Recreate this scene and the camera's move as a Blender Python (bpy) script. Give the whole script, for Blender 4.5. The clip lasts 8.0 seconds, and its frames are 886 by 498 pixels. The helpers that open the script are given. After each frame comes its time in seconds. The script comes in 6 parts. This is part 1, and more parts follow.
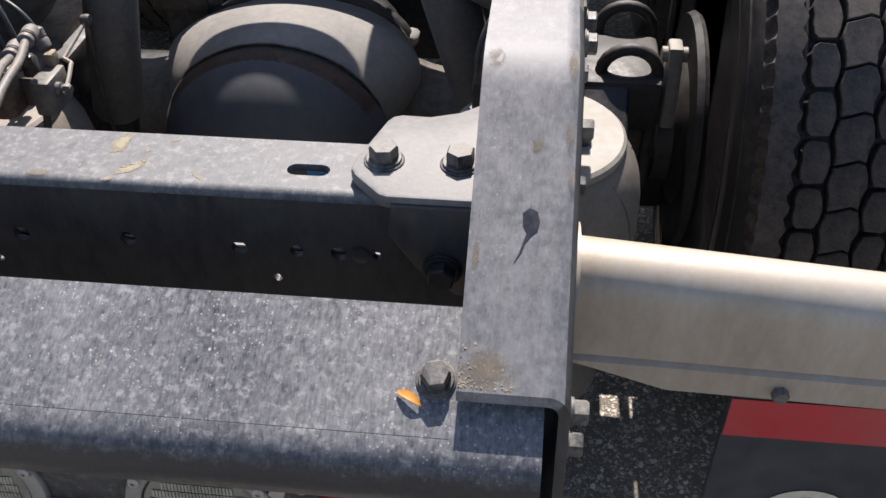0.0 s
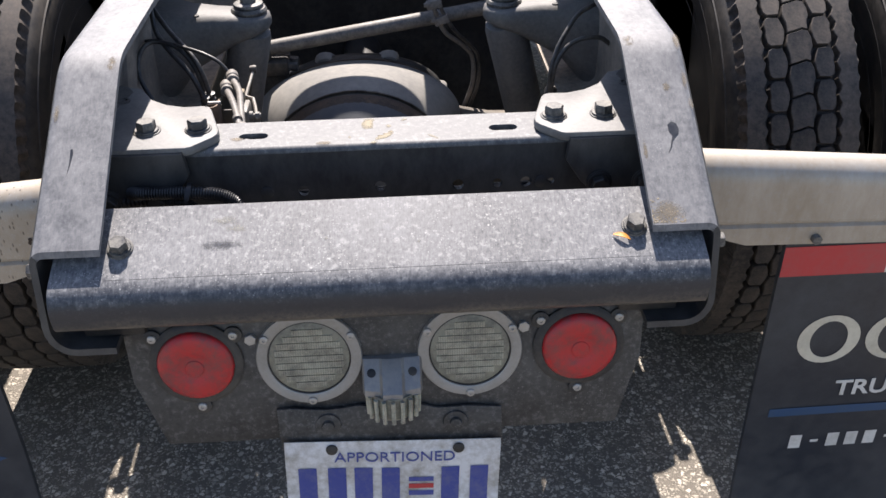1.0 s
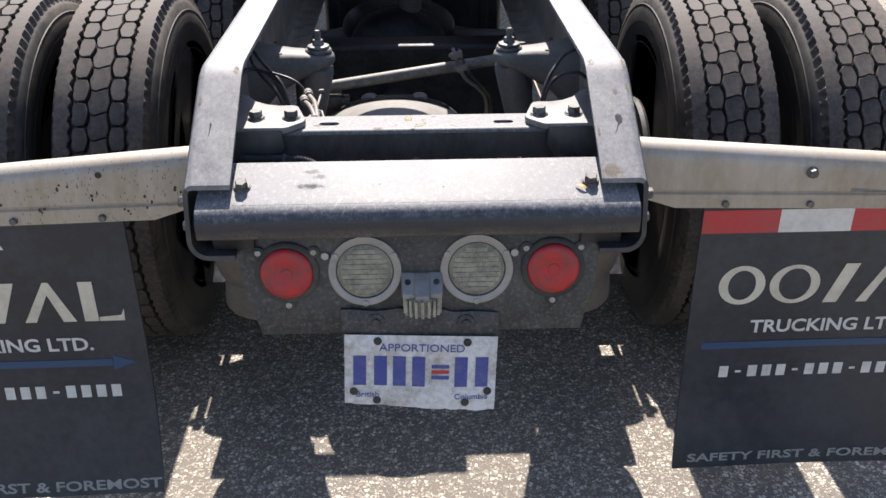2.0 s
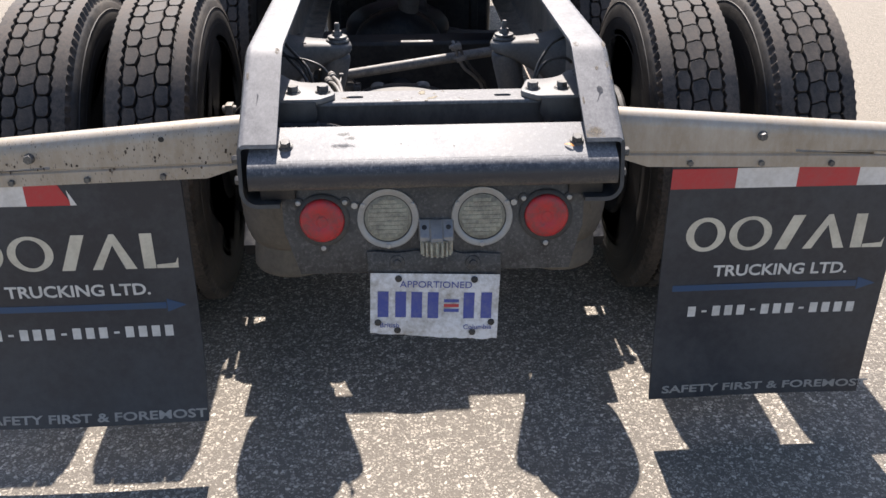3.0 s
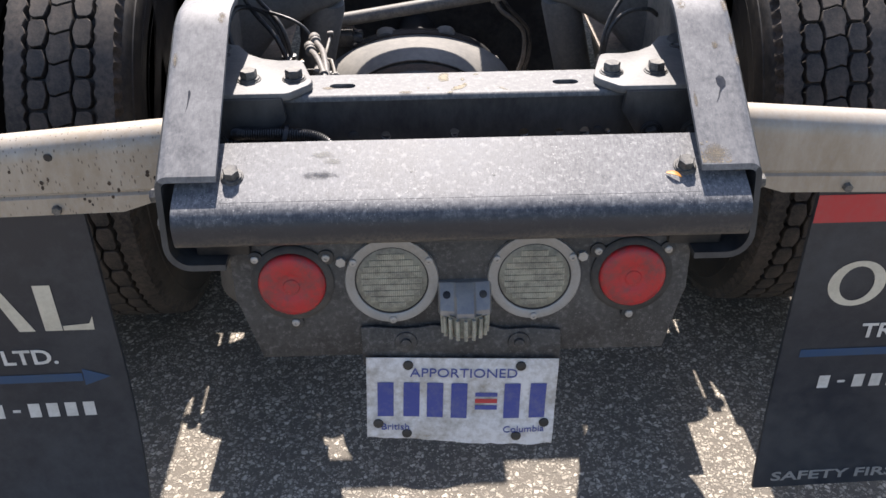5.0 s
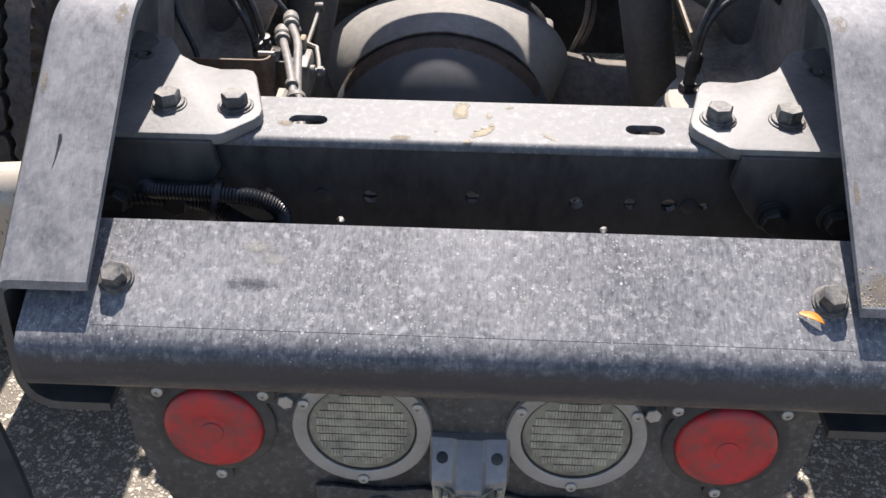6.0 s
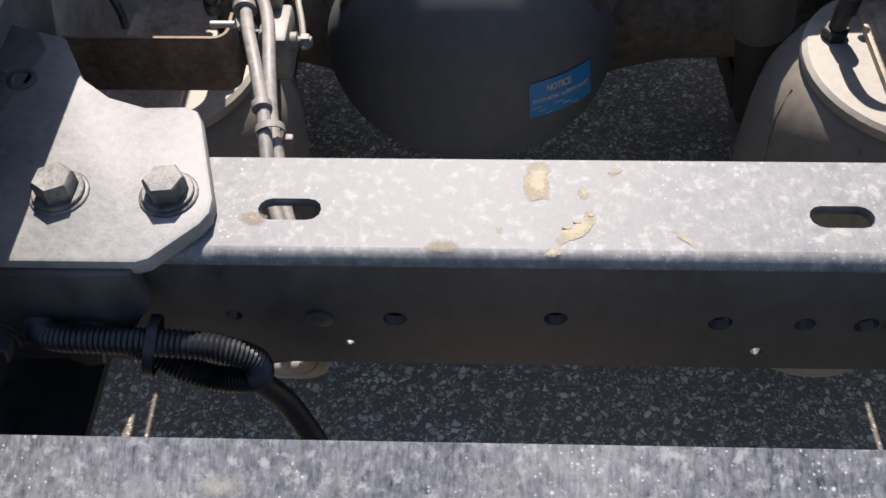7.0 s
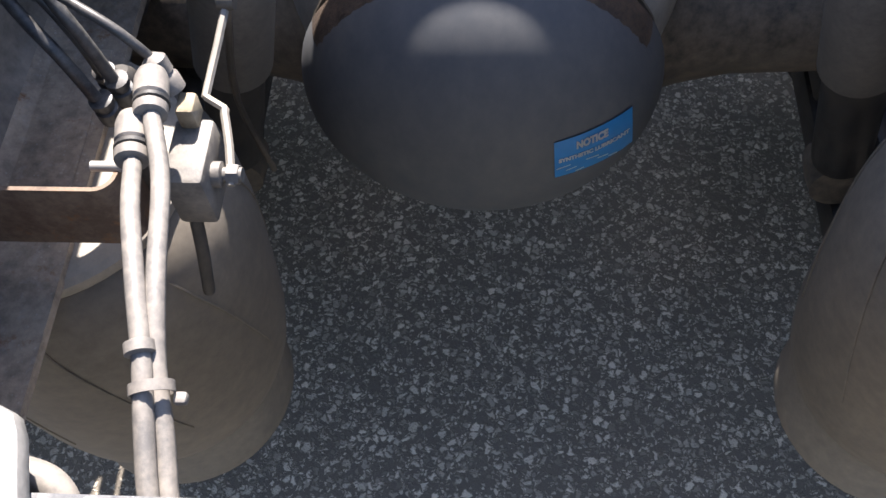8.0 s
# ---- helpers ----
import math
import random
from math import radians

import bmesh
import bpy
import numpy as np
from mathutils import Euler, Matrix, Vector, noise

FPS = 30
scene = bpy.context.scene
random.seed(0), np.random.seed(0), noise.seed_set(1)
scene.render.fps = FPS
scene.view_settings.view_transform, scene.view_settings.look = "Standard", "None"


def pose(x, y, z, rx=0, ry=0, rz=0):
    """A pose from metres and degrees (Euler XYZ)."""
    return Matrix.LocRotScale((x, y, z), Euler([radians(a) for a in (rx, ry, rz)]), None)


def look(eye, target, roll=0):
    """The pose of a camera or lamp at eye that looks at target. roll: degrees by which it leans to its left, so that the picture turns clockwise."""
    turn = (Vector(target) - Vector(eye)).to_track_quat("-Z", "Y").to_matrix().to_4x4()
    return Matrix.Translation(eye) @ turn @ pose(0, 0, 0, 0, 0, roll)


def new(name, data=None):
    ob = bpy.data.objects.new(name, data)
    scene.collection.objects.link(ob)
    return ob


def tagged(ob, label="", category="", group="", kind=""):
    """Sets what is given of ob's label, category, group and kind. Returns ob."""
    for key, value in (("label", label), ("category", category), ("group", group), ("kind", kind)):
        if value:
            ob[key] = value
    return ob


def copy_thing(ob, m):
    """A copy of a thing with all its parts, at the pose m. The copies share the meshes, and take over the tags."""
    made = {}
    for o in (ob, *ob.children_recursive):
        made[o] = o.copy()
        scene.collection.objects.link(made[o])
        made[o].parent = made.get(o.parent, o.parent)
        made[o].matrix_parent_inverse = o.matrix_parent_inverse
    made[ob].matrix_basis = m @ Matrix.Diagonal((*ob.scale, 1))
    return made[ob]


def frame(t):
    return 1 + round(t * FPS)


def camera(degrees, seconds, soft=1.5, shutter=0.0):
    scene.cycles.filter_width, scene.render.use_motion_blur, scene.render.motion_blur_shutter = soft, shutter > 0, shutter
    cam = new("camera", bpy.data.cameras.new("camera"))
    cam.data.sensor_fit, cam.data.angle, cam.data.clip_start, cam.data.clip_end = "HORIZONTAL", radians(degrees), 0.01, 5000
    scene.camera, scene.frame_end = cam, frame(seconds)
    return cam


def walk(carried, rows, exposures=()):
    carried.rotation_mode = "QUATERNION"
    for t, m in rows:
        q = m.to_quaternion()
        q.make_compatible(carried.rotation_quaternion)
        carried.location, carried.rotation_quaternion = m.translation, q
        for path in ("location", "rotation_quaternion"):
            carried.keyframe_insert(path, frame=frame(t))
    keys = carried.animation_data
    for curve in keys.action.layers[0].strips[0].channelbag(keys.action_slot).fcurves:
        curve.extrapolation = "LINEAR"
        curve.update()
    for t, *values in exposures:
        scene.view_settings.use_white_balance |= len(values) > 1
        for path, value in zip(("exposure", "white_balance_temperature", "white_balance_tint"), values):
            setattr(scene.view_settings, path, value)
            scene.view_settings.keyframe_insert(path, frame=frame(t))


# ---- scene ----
cam = camera(51.6, 8.0)
PATH = [
    (0, (0.397, -0.428, 1.486), (0.214, 1.082, 0.186), -1.0),
    (0.5, (0.191, -0.655, 1.532), (0.131, 0.967, 0.363), -2.1),
    (1, (0.028, -0.936, 1.574), (0.116, 0.723, 0.46), -0.9),
    (1.5, (0.012, -1.262, 1.6), (0.142, 0.45, 0.574), 1.0),
    (2, (-0.002, -1.539, 1.641), (0.054, 0.224, 0.699), -0.3),
    (2.2, (-0.052, -1.639, 1.646), (0.02, 0.134, 0.722), -0.5),
    (3.3, (-0.08, -1.927, 1.674), (0.015, -0.147, 0.765), -0.1),
    (3.5, (-0.071, -1.903, 1.66), (0.004, -0.118, 0.761), -0.6),
    (4, (-0.031, -1.654, 1.613), (-0.02, 0.125, 0.699), -0.7),
    (4.2, (-0.012, -1.554, 1.606), (-0.046, 0.214, 0.672), -0.7),
    (5.3, (-0.062, -0.941, 1.558), (-0.008, 0.682, 0.392), -0.7),
    (5.5, (-0.037, -0.826, 1.538), (-0.012, 0.783, 0.35), -0.5),
    (6, (0.0, -0.569, 1.507), (-0.06, 0.959, 0.218), 0.4),
    (6.5, (-0.037, -0.31, 1.468), (-0.114, 1.054, 0.007), -0.8),
    (7, (-0.06, -0.11, 1.443), (-0.119, 1.09, -0.156), -1.6),
    (7.5, (-0.039, 0.097, 1.398), (-0.135, 1.182, -0.279), -2.8),
    (7.6, (-0.038, 0.128, 1.392), (-0.138, 1.191, -0.3), -2.9),
    (7.7, (-0.038, 0.156, 1.382), (-0.143, 1.204, -0.319), -3.3),
    (7.8, (-0.034, 0.181, 1.379), (-0.152, 1.207, -0.333), -3.8),
    (7.9, (-0.037, 0.199, 1.37), (-0.156, 1.223, -0.344), -4.5),
    (8, (-0.04, 0.217, 1.366), (-0.16, 1.231, -0.353), -4.8),
]
walk(cam, [(t, look(eye, target, roll)) for t, eye, target, roll in PATH],
     exposures=[(t, e, 6550, 15.5) for t, e in ((0, 1.20), (0.5, 1.46), (1, 1.52), (2, 1.56), (3.5, 1.36), (5.5, 1.58), (6.5, 1.5), (7, 1.5), (7.5, 1.6), (8, 2.35))])

# ---- world, sun ----
SUN_ELEVATION = radians(51)
world = bpy.data.worlds.new("sky")
world.use_nodes = True
scene.world = world
wn = world.node_tree.nodes
sky = wn.new("ShaderNodeTexSky")
sky.sky_type = 'NISHITA'
sky.sun_disc = False
sky.sun_elevation = SUN_ELEVATION
sky.sun_rotation = 0.0
world.node_tree.links.new(sky.outputs[0], wn["Background"].inputs[0])
wn["Background"].inputs[1].default_value = 0.08
sun = new("sun", bpy.data.lights.new("sun", 'SUN'))
sun.data.energy = 4.4
sun.data.angle = radians(0.55)
sun.data.color = (1.0, 0.95, 0.87)
sun.matrix_world = look((-0.012, math.cos(SUN_ELEVATION), math.sin(SUN_ELEVATION)), (0, 0, 0))


# ---- materials ----
def nodes_of(name):
    m = bpy.data.materials.new(name)
    m.use_nodes = True
    n = m.node_tree.nodes
    return m, n, m.node_tree.links, n["Principled BSDF"]


def noise_node(n, l, co, scale, detail=6.0, rough=0.6):
    t = n.new("ShaderNodeTexNoise")
    t.inputs["Scale"].default_value = scale
    t.inputs["Detail"].default_value = detail
    t.inputs["Roughness"].default_value = rough
    l.new(co, t.inputs["Vector"])
    return t.outputs["Fac"]


def ramp(n, l, fac, a, b, ca=(0, 0, 0, 1), cb=(1, 1, 1, 1)):
    r = n.new("ShaderNodeValToRGB")
    r.color_ramp.elements[0].position, r.color_ramp.elements[1].position = a, b
    r.color_ramp.elements[0].color, r.color_ramp.elements[1].color = ca, cb
    l.new(fac, r.inputs[0])
    return r.outputs[0]


def mix(n, l, fac, a, b):
    x = n.new("ShaderNodeMix")
    x.data_type = 'RGBA'
    for value, socket in ((fac, x.inputs[0]), (a, x.inputs[6]), (b, x.inputs[7])):
        if isinstance(value, (int, float)):
            socket.default_value = value
        elif isinstance(value, tuple):
            socket.default_value = (*value[:3], 1)
        else:
            l.new(value, socket)
    return x.outputs[2]


def maths(n, l, op, a, b):
    x = n.new("ShaderNodeMath")
    x.operation = op
    for value, socket in ((a, x.inputs[0]), (b, x.inputs[1])):
        if isinstance(value, (int, float)):
            socket.default_value = value
        else:
            l.new(value, socket)
    return x.outputs[0]


def coords(n, local=False):
    if local:
        return n.new("ShaderNodeTexCoord").outputs["Object"]
    return n.new("ShaderNodeNewGeometry").outputs["Position"]


def bump_to(n, l, b, height, strength, distance):
    u = n.new("ShaderNodeBump")
    u.inputs["Strength"].default_value = strength
    u.inputs["Distance"].default_value = distance
    l.new(height, u.inputs["Height"])
    l.new(u.outputs[0], b.inputs["Normal"])


def grimy(name, base, dust, amount=0.5, rough=(0.35, 0.65), metal=0.0, coarse=7.0, fine=60.0, bump=0.15, speck=0.0,
          rust=0.0, local=False, spread=0.24, big_share=0.55, stretch=None, thinned=None, low=None, gloss=0.5, drips=0.0, streaks=0.0):
    """A surface under a film of dust: two scales of dust, pale specks, rust patches, fine relief."""
    m, n, l, b = nodes_of(name)
    co = coords(n, local)
    if stretch:
        mp = n.new("ShaderNodeMapping")
        mp.inputs["Scale"].default_value = stretch
        l.new(co, mp.inputs["Vector"])
        co = mp.outputs[0]
    big = noise_node(n, l, co, coarse, 5)
    small = noise_node(n, l, co, fine, 8, 0.7)
    film = maths(n, l, 'ADD', maths(n, l, 'MULTIPLY', big, big_share), maths(n, l, 'MULTIPLY', small, 1 - big_share))
    if streaks:
        run = n.new("ShaderNodeMapping")
        run.inputs["Scale"].default_value = (1, 0.22, 0.22)
        l.new(coords(n), run.inputs["Vector"])
        fibres = noise_node(n, l, run.outputs[0], 420, 5, 0.6)
        film = maths(n, l, 'ADD', film, maths(n, l, 'MULTIPLY', maths(n, l, 'SUBTRACT', fibres, 0.5), streaks))
    mid = 0.74 - 0.4 * amount
    film = ramp(n, l, film, mid - spread / 2, mid + spread / 2)
    # the dust film thins out, and the colour darkens, below a given height
    if thinned:
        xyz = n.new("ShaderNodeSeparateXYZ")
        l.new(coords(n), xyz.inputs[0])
        film_fade = n.new("ShaderNodeMapRange")
        film_fade.inputs["From Min"].default_value, film_fade.inputs["From Max"].default_value = thinned
        film_fade.inputs["To Min"].default_value = 0.05
        l.new(maths(n, l, 'ADD', xyz.outputs[2], maths(n, l, 'MULTIPLY', maths(n, l, 'SUBTRACT', noise_node(n, l, coords(n), 70, 7, 0.7), 0.5), 0.05)), film_fade.inputs["Value"])
        film = maths(n, l, 'MULTIPLY', film, film_fade.outputs[0])
    col = mix(n, l, film, base, dust)
    if low:
        foot = n.new("ShaderNodeMapRange")
        foot.inputs["From Min"].default_value, foot.inputs["From Max"].default_value = low[1], low[0]
        l.new(maths(n, l, 'ADD', xyz.outputs[2], maths(n, l, 'MULTIPLY', maths(n, l, 'SUBTRACT', big, 0.5), 0.03)), foot.inputs["Value"])
        col = mix(n, l, maths(n, l, 'MULTIPLY', foot.outputs[0], ramp(n, l, small, 0.3, 0.7)), col, (0.17, 0.147, 0.118))
    if rust:
        patch = ramp(n, l, noise_node(n, l, co, coarse * 1.7, 8, 0.7), 0.72 - 0.3 * rust, 0.80 - 0.3 * rust)
        rusty = mix(n, l, small, (0.06, 0.025, 0.012), (0.28, 0.14, 0.06))
        col = mix(n, l, patch, col, rusty)
    if drips:
        for grain, share, size in ((210, 0.62, 0.26), (105, 0.70, 0.20)):
            v = n.new("ShaderNodeTexVoronoi")
            v.inputs["Scale"].default_value = grain
            l.new(co, v.inputs["Vector"])
            sep = n.new("ShaderNodeSeparateColor")
            l.new(v.outputs["Color"], sep.inputs[0])
            some = ramp(n, l, maths(n, l, 'MULTIPLY', sep.outputs[0], maths(n, l, 'ADD', big, 0.5)), share, share + 0.06)
            dots = ramp(n, l, maths(n, l, 'ADD', v.outputs["Distance"], maths(n, l, 'MULTIPLY', small, 0.2)), size * 0.9, size * 1.5, (1, 1, 1, 1), (0, 0, 0, 1))
            col = mix(n, l, maths(n, l, 'MULTIPLY', maths(n, l, 'MULTIPLY', dots, some), drips), col, (0.07, 0.05, 0.035))
    if speck:
        keep = ramp(n, l, noise_node(n, l, co, 8, 3), 0.34, 0.60)
        clean = film_fade.outputs[0] if thinned else 1.0
        fleck = maths(n, l, 'MULTIPLY', ramp(n, l, noise_node(n, l, coords(n), 120, 5, 0.65), 0.54, 0.66), clean)
        col = mix(n, l, maths(n, l, 'MULTIPLY', fleck, 0.5 * speck), col, (0.34, 0.335, 0.325))
        for grain, share, size, strength in ((330, 0.70, 0.30, 0.55), (170, 0.82, 0.24, 0.7), (80, 0.92, 0.16, 0.8)):
            v = n.new("ShaderNodeTexVoronoi")
            v.inputs["Scale"].default_value = grain
            l.new(coords(n), v.inputs["Vector"])
            sep = n.new("ShaderNodeSeparateColor")
            l.new(v.outputs["Color"], sep.inputs[0])
            some = ramp(n, l, maths(n, l, 'MULTIPLY', sep.outputs[0], maths(n, l, 'ADD', maths(n, l, 'MULTIPLY', keep, 0.4), 0.65)), share, share + 0.12)
            dots = ramp(n, l, v.outputs["Distance"], size * 0.55, size * 1.1, (1, 1, 1, 1), (0, 0, 0, 1))
            col = mix(n, l, maths(n, l, 'MULTIPLY', maths(n, l, 'MULTIPLY', maths(n, l, 'MULTIPLY', dots, clean), some), strength * speck), col, (0.50, 0.49, 0.47))
    l.new(col, b.inputs["Base Color"])
    mr = n.new("ShaderNodeMapRange")
    mr.inputs["To Min"].default_value, mr.inputs["To Max"].default_value = rough
    l.new(film, mr.inputs["Value"])
    l.new(mr.outputs[0], b.inputs["Roughness"])
    b.inputs["Metallic"].default_value = metal
    b.inputs["Specular IOR Level"].default_value = gloss
    bump_to(n, l, b, small, bump, 0.002)
    return m


PAINT = dict(base=(0.034, 0.037, 0.046), dust=(0.262, 0.257, 0.254), amount=0.575, rough=(0.50, 0.70), coarse=22, fine=110, spread=0.40, big_share=0.45, bump=0.12, stretch=(1, 0.75, 1))
PAINT.update(spread=0.52)
M_PAINT = grimy("dusty_black_paint", speck=0.34, streaks=0.25, **PAINT)
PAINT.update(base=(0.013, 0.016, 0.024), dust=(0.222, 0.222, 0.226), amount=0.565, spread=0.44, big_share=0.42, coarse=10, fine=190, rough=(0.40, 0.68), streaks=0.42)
M_BEAM = grimy("dusty_beam_paint", thinned=(0.888, 0.908), low=(0.848, 0.872), speck=0.95, **PAINT)
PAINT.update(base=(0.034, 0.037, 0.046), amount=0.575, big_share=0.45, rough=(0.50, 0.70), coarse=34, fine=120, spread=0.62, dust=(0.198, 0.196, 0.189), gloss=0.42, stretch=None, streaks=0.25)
M_CROSS = grimy("dusty_crossmember_paint", thinned=(0.952, 0.973), speck=0.5, **PAINT)
# black paint, darker and less dusted than on the top flanges
M_DARKPAINT = grimy("dark_black_paint", (0.012, 0.0135, 0.018), (0.08, 0.077, 0.072), 0.46, (0.42, 0.62), coarse=11, fine=55, spread=0.40, big_share=0.4, bump=0.14, stretch=(1, 1, 0.5))
M_WEB = grimy("brown_dusted_rail_paint", (0.06, 0.053, 0.047), (0.33, 0.282, 0.23), 0.54, (0.55, 0.8), coarse=11, fine=70, spread=0.4, bump=0.3, rust=0.28)
M_FLOOR = grimy("brown_dusted_flange", (0.075, 0.062, 0.052), (0.43, 0.345, 0.26), 0.56, (0.6, 0.85), coarse=16, fine=90, spread=0.34, bump=0.4, rust=0.4, speck=0.4)
M_PANEL = grimy("dusty_panel_steel", (0.014, 0.0148, 0.017), (0.095, 0.091, 0.085), 0.47, (0.5, 0.75), coarse=12, fine=120, spread=0.32, bump=0.2, speck=0.25)
M_CAST = grimy("dusty_black_casting", (0.04, 0.04, 0.043), (0.20, 0.19, 0.172), 0.56, (0.5, 0.75), coarse=8, fine=120, bump=0.25, spread=0.45)
M_ROUGHCAST = grimy("rough_black_casting", (0.022, 0.022, 0.024), (0.13, 0.122, 0.11), 0.5, (0.5, 0.75), coarse=20, fine=75, bump=1.0, spread=0.4)
M_GUSSET = grimy("pale_dusted_gusset_iron", (0.055, 0.055, 0.058), (0.245, 0.238, 0.224), 0.57, (0.48, 0.7), coarse=12, fine=140, bump=0.25, spread=0.5)
M_DARK = grimy("grimy_black_steel", (0.010, 0.010, 0.011), (0.07, 0.062, 0.052), 0.42, (0.5, 0.8), coarse=6, fine=50, bump=0.3)
M_AXLE = grimy("dusty_axle_steel", (0.026, 0.023, 0.020), (0.16, 0.132, 0.10), 0.52, (0.5, 0.8), coarse=5, fine=60, bump=0.25, rust=0.25)
M_DOME = grimy("dark_grey_axle_cover_paint", (0.048, 0.055, 0.067), (0.125, 0.123, 0.12), 0.42, (0.66, 0.82), coarse=4, fine=45, bump=0.05, spread=0.55, gloss=0.25, stretch=(1, 1, 0.6))
M_HOUSING = grimy("pale_dusted_housing_iron", (0.11, 0.109, 0.108), (0.33, 0.31, 0.275), 0.56, (0.65, 0.9), coarse=5, fine=60, bump=0.12, spread=0.55, rust=0.12, gloss=0.25)
M_RUST = grimy("rusty_weld", (0.03, 0.02, 0.014), (0.105, 0.07, 0.046), 0.45, (0.7, 0.9), coarse=30, fine=160, bump=0.7)
M_RUSTPLATE = grimy("rust_brown_plate", (0.085, 0.052, 0.036), (0.22, 0.165, 0.12), 0.5, (0.65, 0.9), coarse=25, fine=140, bump=0.4, rust=0.45)
M_BOLT = grimy("dull_bolt_steel", (0.03, 0.03, 0.032), (0.2, 0.188, 0.165), 0.52, (0.45, 0.7), metal=0.1, coarse=40, fine=200, bump=0.25, rust=0.12)
M_ZINC = grimy("zinc_plated_steel", (0.36, 0.35, 0.34), (0.33, 0.31, 0.27), 0.5, (0.42, 0.62), metal=0.5, coarse=60, fine=260, bump=0.1)
M_ALU = grimy("weathered_hanger_metal", (0.39, 0.352, 0.299), (0.27, 0.213, 0.146), 0.54, (0.4, 0.64), metal=0.2, coarse=7, fine=70, bump=0.12, rust=0.17, spread=0.36, stretch=(1, 1, 0.35), speck=0.5)
M_ALUSPOT = grimy("dirt_flecked_hanger_metal", (0.39, 0.352, 0.299), (0.27, 0.213, 0.146), 0.54, (0.4, 0.64), metal=0.2, coarse=7, fine=70, bump=0.12, rust=0.2, drips=0.8, spread=0.36, stretch=(1, 1, 0.35), speck=0.5)
M_RING = grimy("stainless_lamp_ring", (0.27, 0.27, 0.265), (0.23, 0.22, 0.2), 0.45, (0.38, 0.58), metal=0.4, coarse=25, fine=180, bump=0.06)
M_RUBBER = grimy("dusty_black_rubber", (0.017, 0.017, 0.018), (0.085, 0.076, 0.064), 0.45, (0.6, 0.85), coarse=6, fine=60, bump=0.2)
M_BELLOWS = grimy("dust_coated_bellows_rubber", (0.052, 0.046, 0.039), (0.20, 0.172, 0.136), 0.55, (0.65, 0.9), coarse=5, fine=70, bump=0.15, spread=0.5)
M_DISC = grimy("pale_bead_plate_steel", (0.16, 0.15, 0.13), (0.28, 0.25, 0.21), 0.55, (0.5, 0.8), coarse=9, fine=90, bump=0.12)
M_TYRE = grimy("tyre_rubber", (0.02, 0.018, 0.0165), (0.135, 0.107, 0.085), 0.53, (0.7, 0.92), coarse=5, fine=90, bump=0.15, local=True)
M_SIDE = grimy("tyre_sidewall_rubber", (0.016, 0.015, 0.0142), (0.09, 0.075, 0.06), 0.46, (0.55, 0.8), coarse=4, fine=50, bump=0.1, local=True)
M_FLAP = grimy("mud_flap_rubber", (0.0125, 0.0168, 0.0255), (0.044, 0.048, 0.054), 0.47, (0.42, 0.65), coarse=3.5, fine=40, bump=0.05)
M_CREAM = grimy("cream_lettering", (0.56, 0.52, 0.42), (0.4, 0.36, 0.28), 0.45, (0.5, 0.7), coarse=14, fine=90, bump=0.03)
M_WHITE = grimy("faded_white_lettering", (0.58, 0.57, 0.54), (0.4, 0.39, 0.36), 0.45, (0.5, 0.7), coarse=14, fine=90, bump=0.03)
M_FADED = grimy("worn_grey_lettering", (0.30, 0.30, 0.29), (0.17, 0.165, 0.155), 0.5, (0.5, 0.7), coarse=20, fine=120, bump=0.03, spread=0.4)
M_BLUE = grimy("faded_blue_stripe_paint", (0.015, 0.053, 0.125), (0.034, 0.066, 0.112), 0.45, (0.5, 0.7), coarse=9, fine=60, bump=0.03)
M_TAPER = grimy("red_reflective_tape", (0.42, 0.028, 0.035), (0.34, 0.06, 0.06), 0.42, (0.3, 0.5), coarse=14, fine=90, bump=0.03)
M_TAPEW = grimy("white_reflective_tape", (0.62, 0.60, 0.57), (0.45, 0.42, 0.38), 0.42, (0.3, 0.5), coarse=14, fine=90, bump=0.03)
M_PLATE = grimy("dirty_white_plate", (0.62, 0.62, 0.625), (0.24, 0.21, 0.165), 0.47, (0.35, 0.6), coarse=16, fine=90, bump=0.05)
M_PLATEBLUE = grimy("plate_blue_paint", (0.035, 0.055, 0.25), (0.10, 0.11, 0.24), 0.40, (0.4, 0.6), coarse=30, fine=120, bump=0.03)
M_HOSE = grimy("dusty_grey_hose", (0.10, 0.095, 0.09), (0.235, 0.21, 0.182), 0.52, (0.5, 0.75), coarse=18, fine=150, bump=0.15)
M_VALVE = grimy("dusty_valve_alloy", (0.085, 0.08, 0.074), (0.23, 0.208, 0.178), 0.5, (0.5, 0.75), coarse=30, fine=150, bump=0.2)
M_BLACKHOSE = grimy("black_hose_rubber", (0.018, 0.018, 0.02), (0.12, 0.112, 0.10), 0.46, (0.4, 0.7), coarse=16, fine=120, bump=0.12)
M_CONDUIT = grimy("clean_black_conduit", (0.008, 0.0085, 0.011), (0.035, 0.034, 0.033), 0.42, (0.4, 0.7), coarse=16, fine=120, bump=0.12)
M_LABELBLUE = grimy("blue_sticker", (0.016, 0.17, 0.42), (0.03, 0.16, 0.34), 0.42, (0.35, 0.5), coarse=20, fine=90, bump=0.02)
M_LEAF = grimy("dry_yellow_leaf", (0.55, 0.22, 0.02), (0.36, 0.12, 0.015), 0.45, (0.5, 0.7), coarse=60, fine=200, bump=0.2)
M_FIN = grimy("dull_zinc_lamp_cover", (0.20, 0.20, 0.205), (0.31, 0.295, 0.265), 0.5, (0.35, 0.6), metal=0.4, coarse=18, fine=140, bump=0.1)
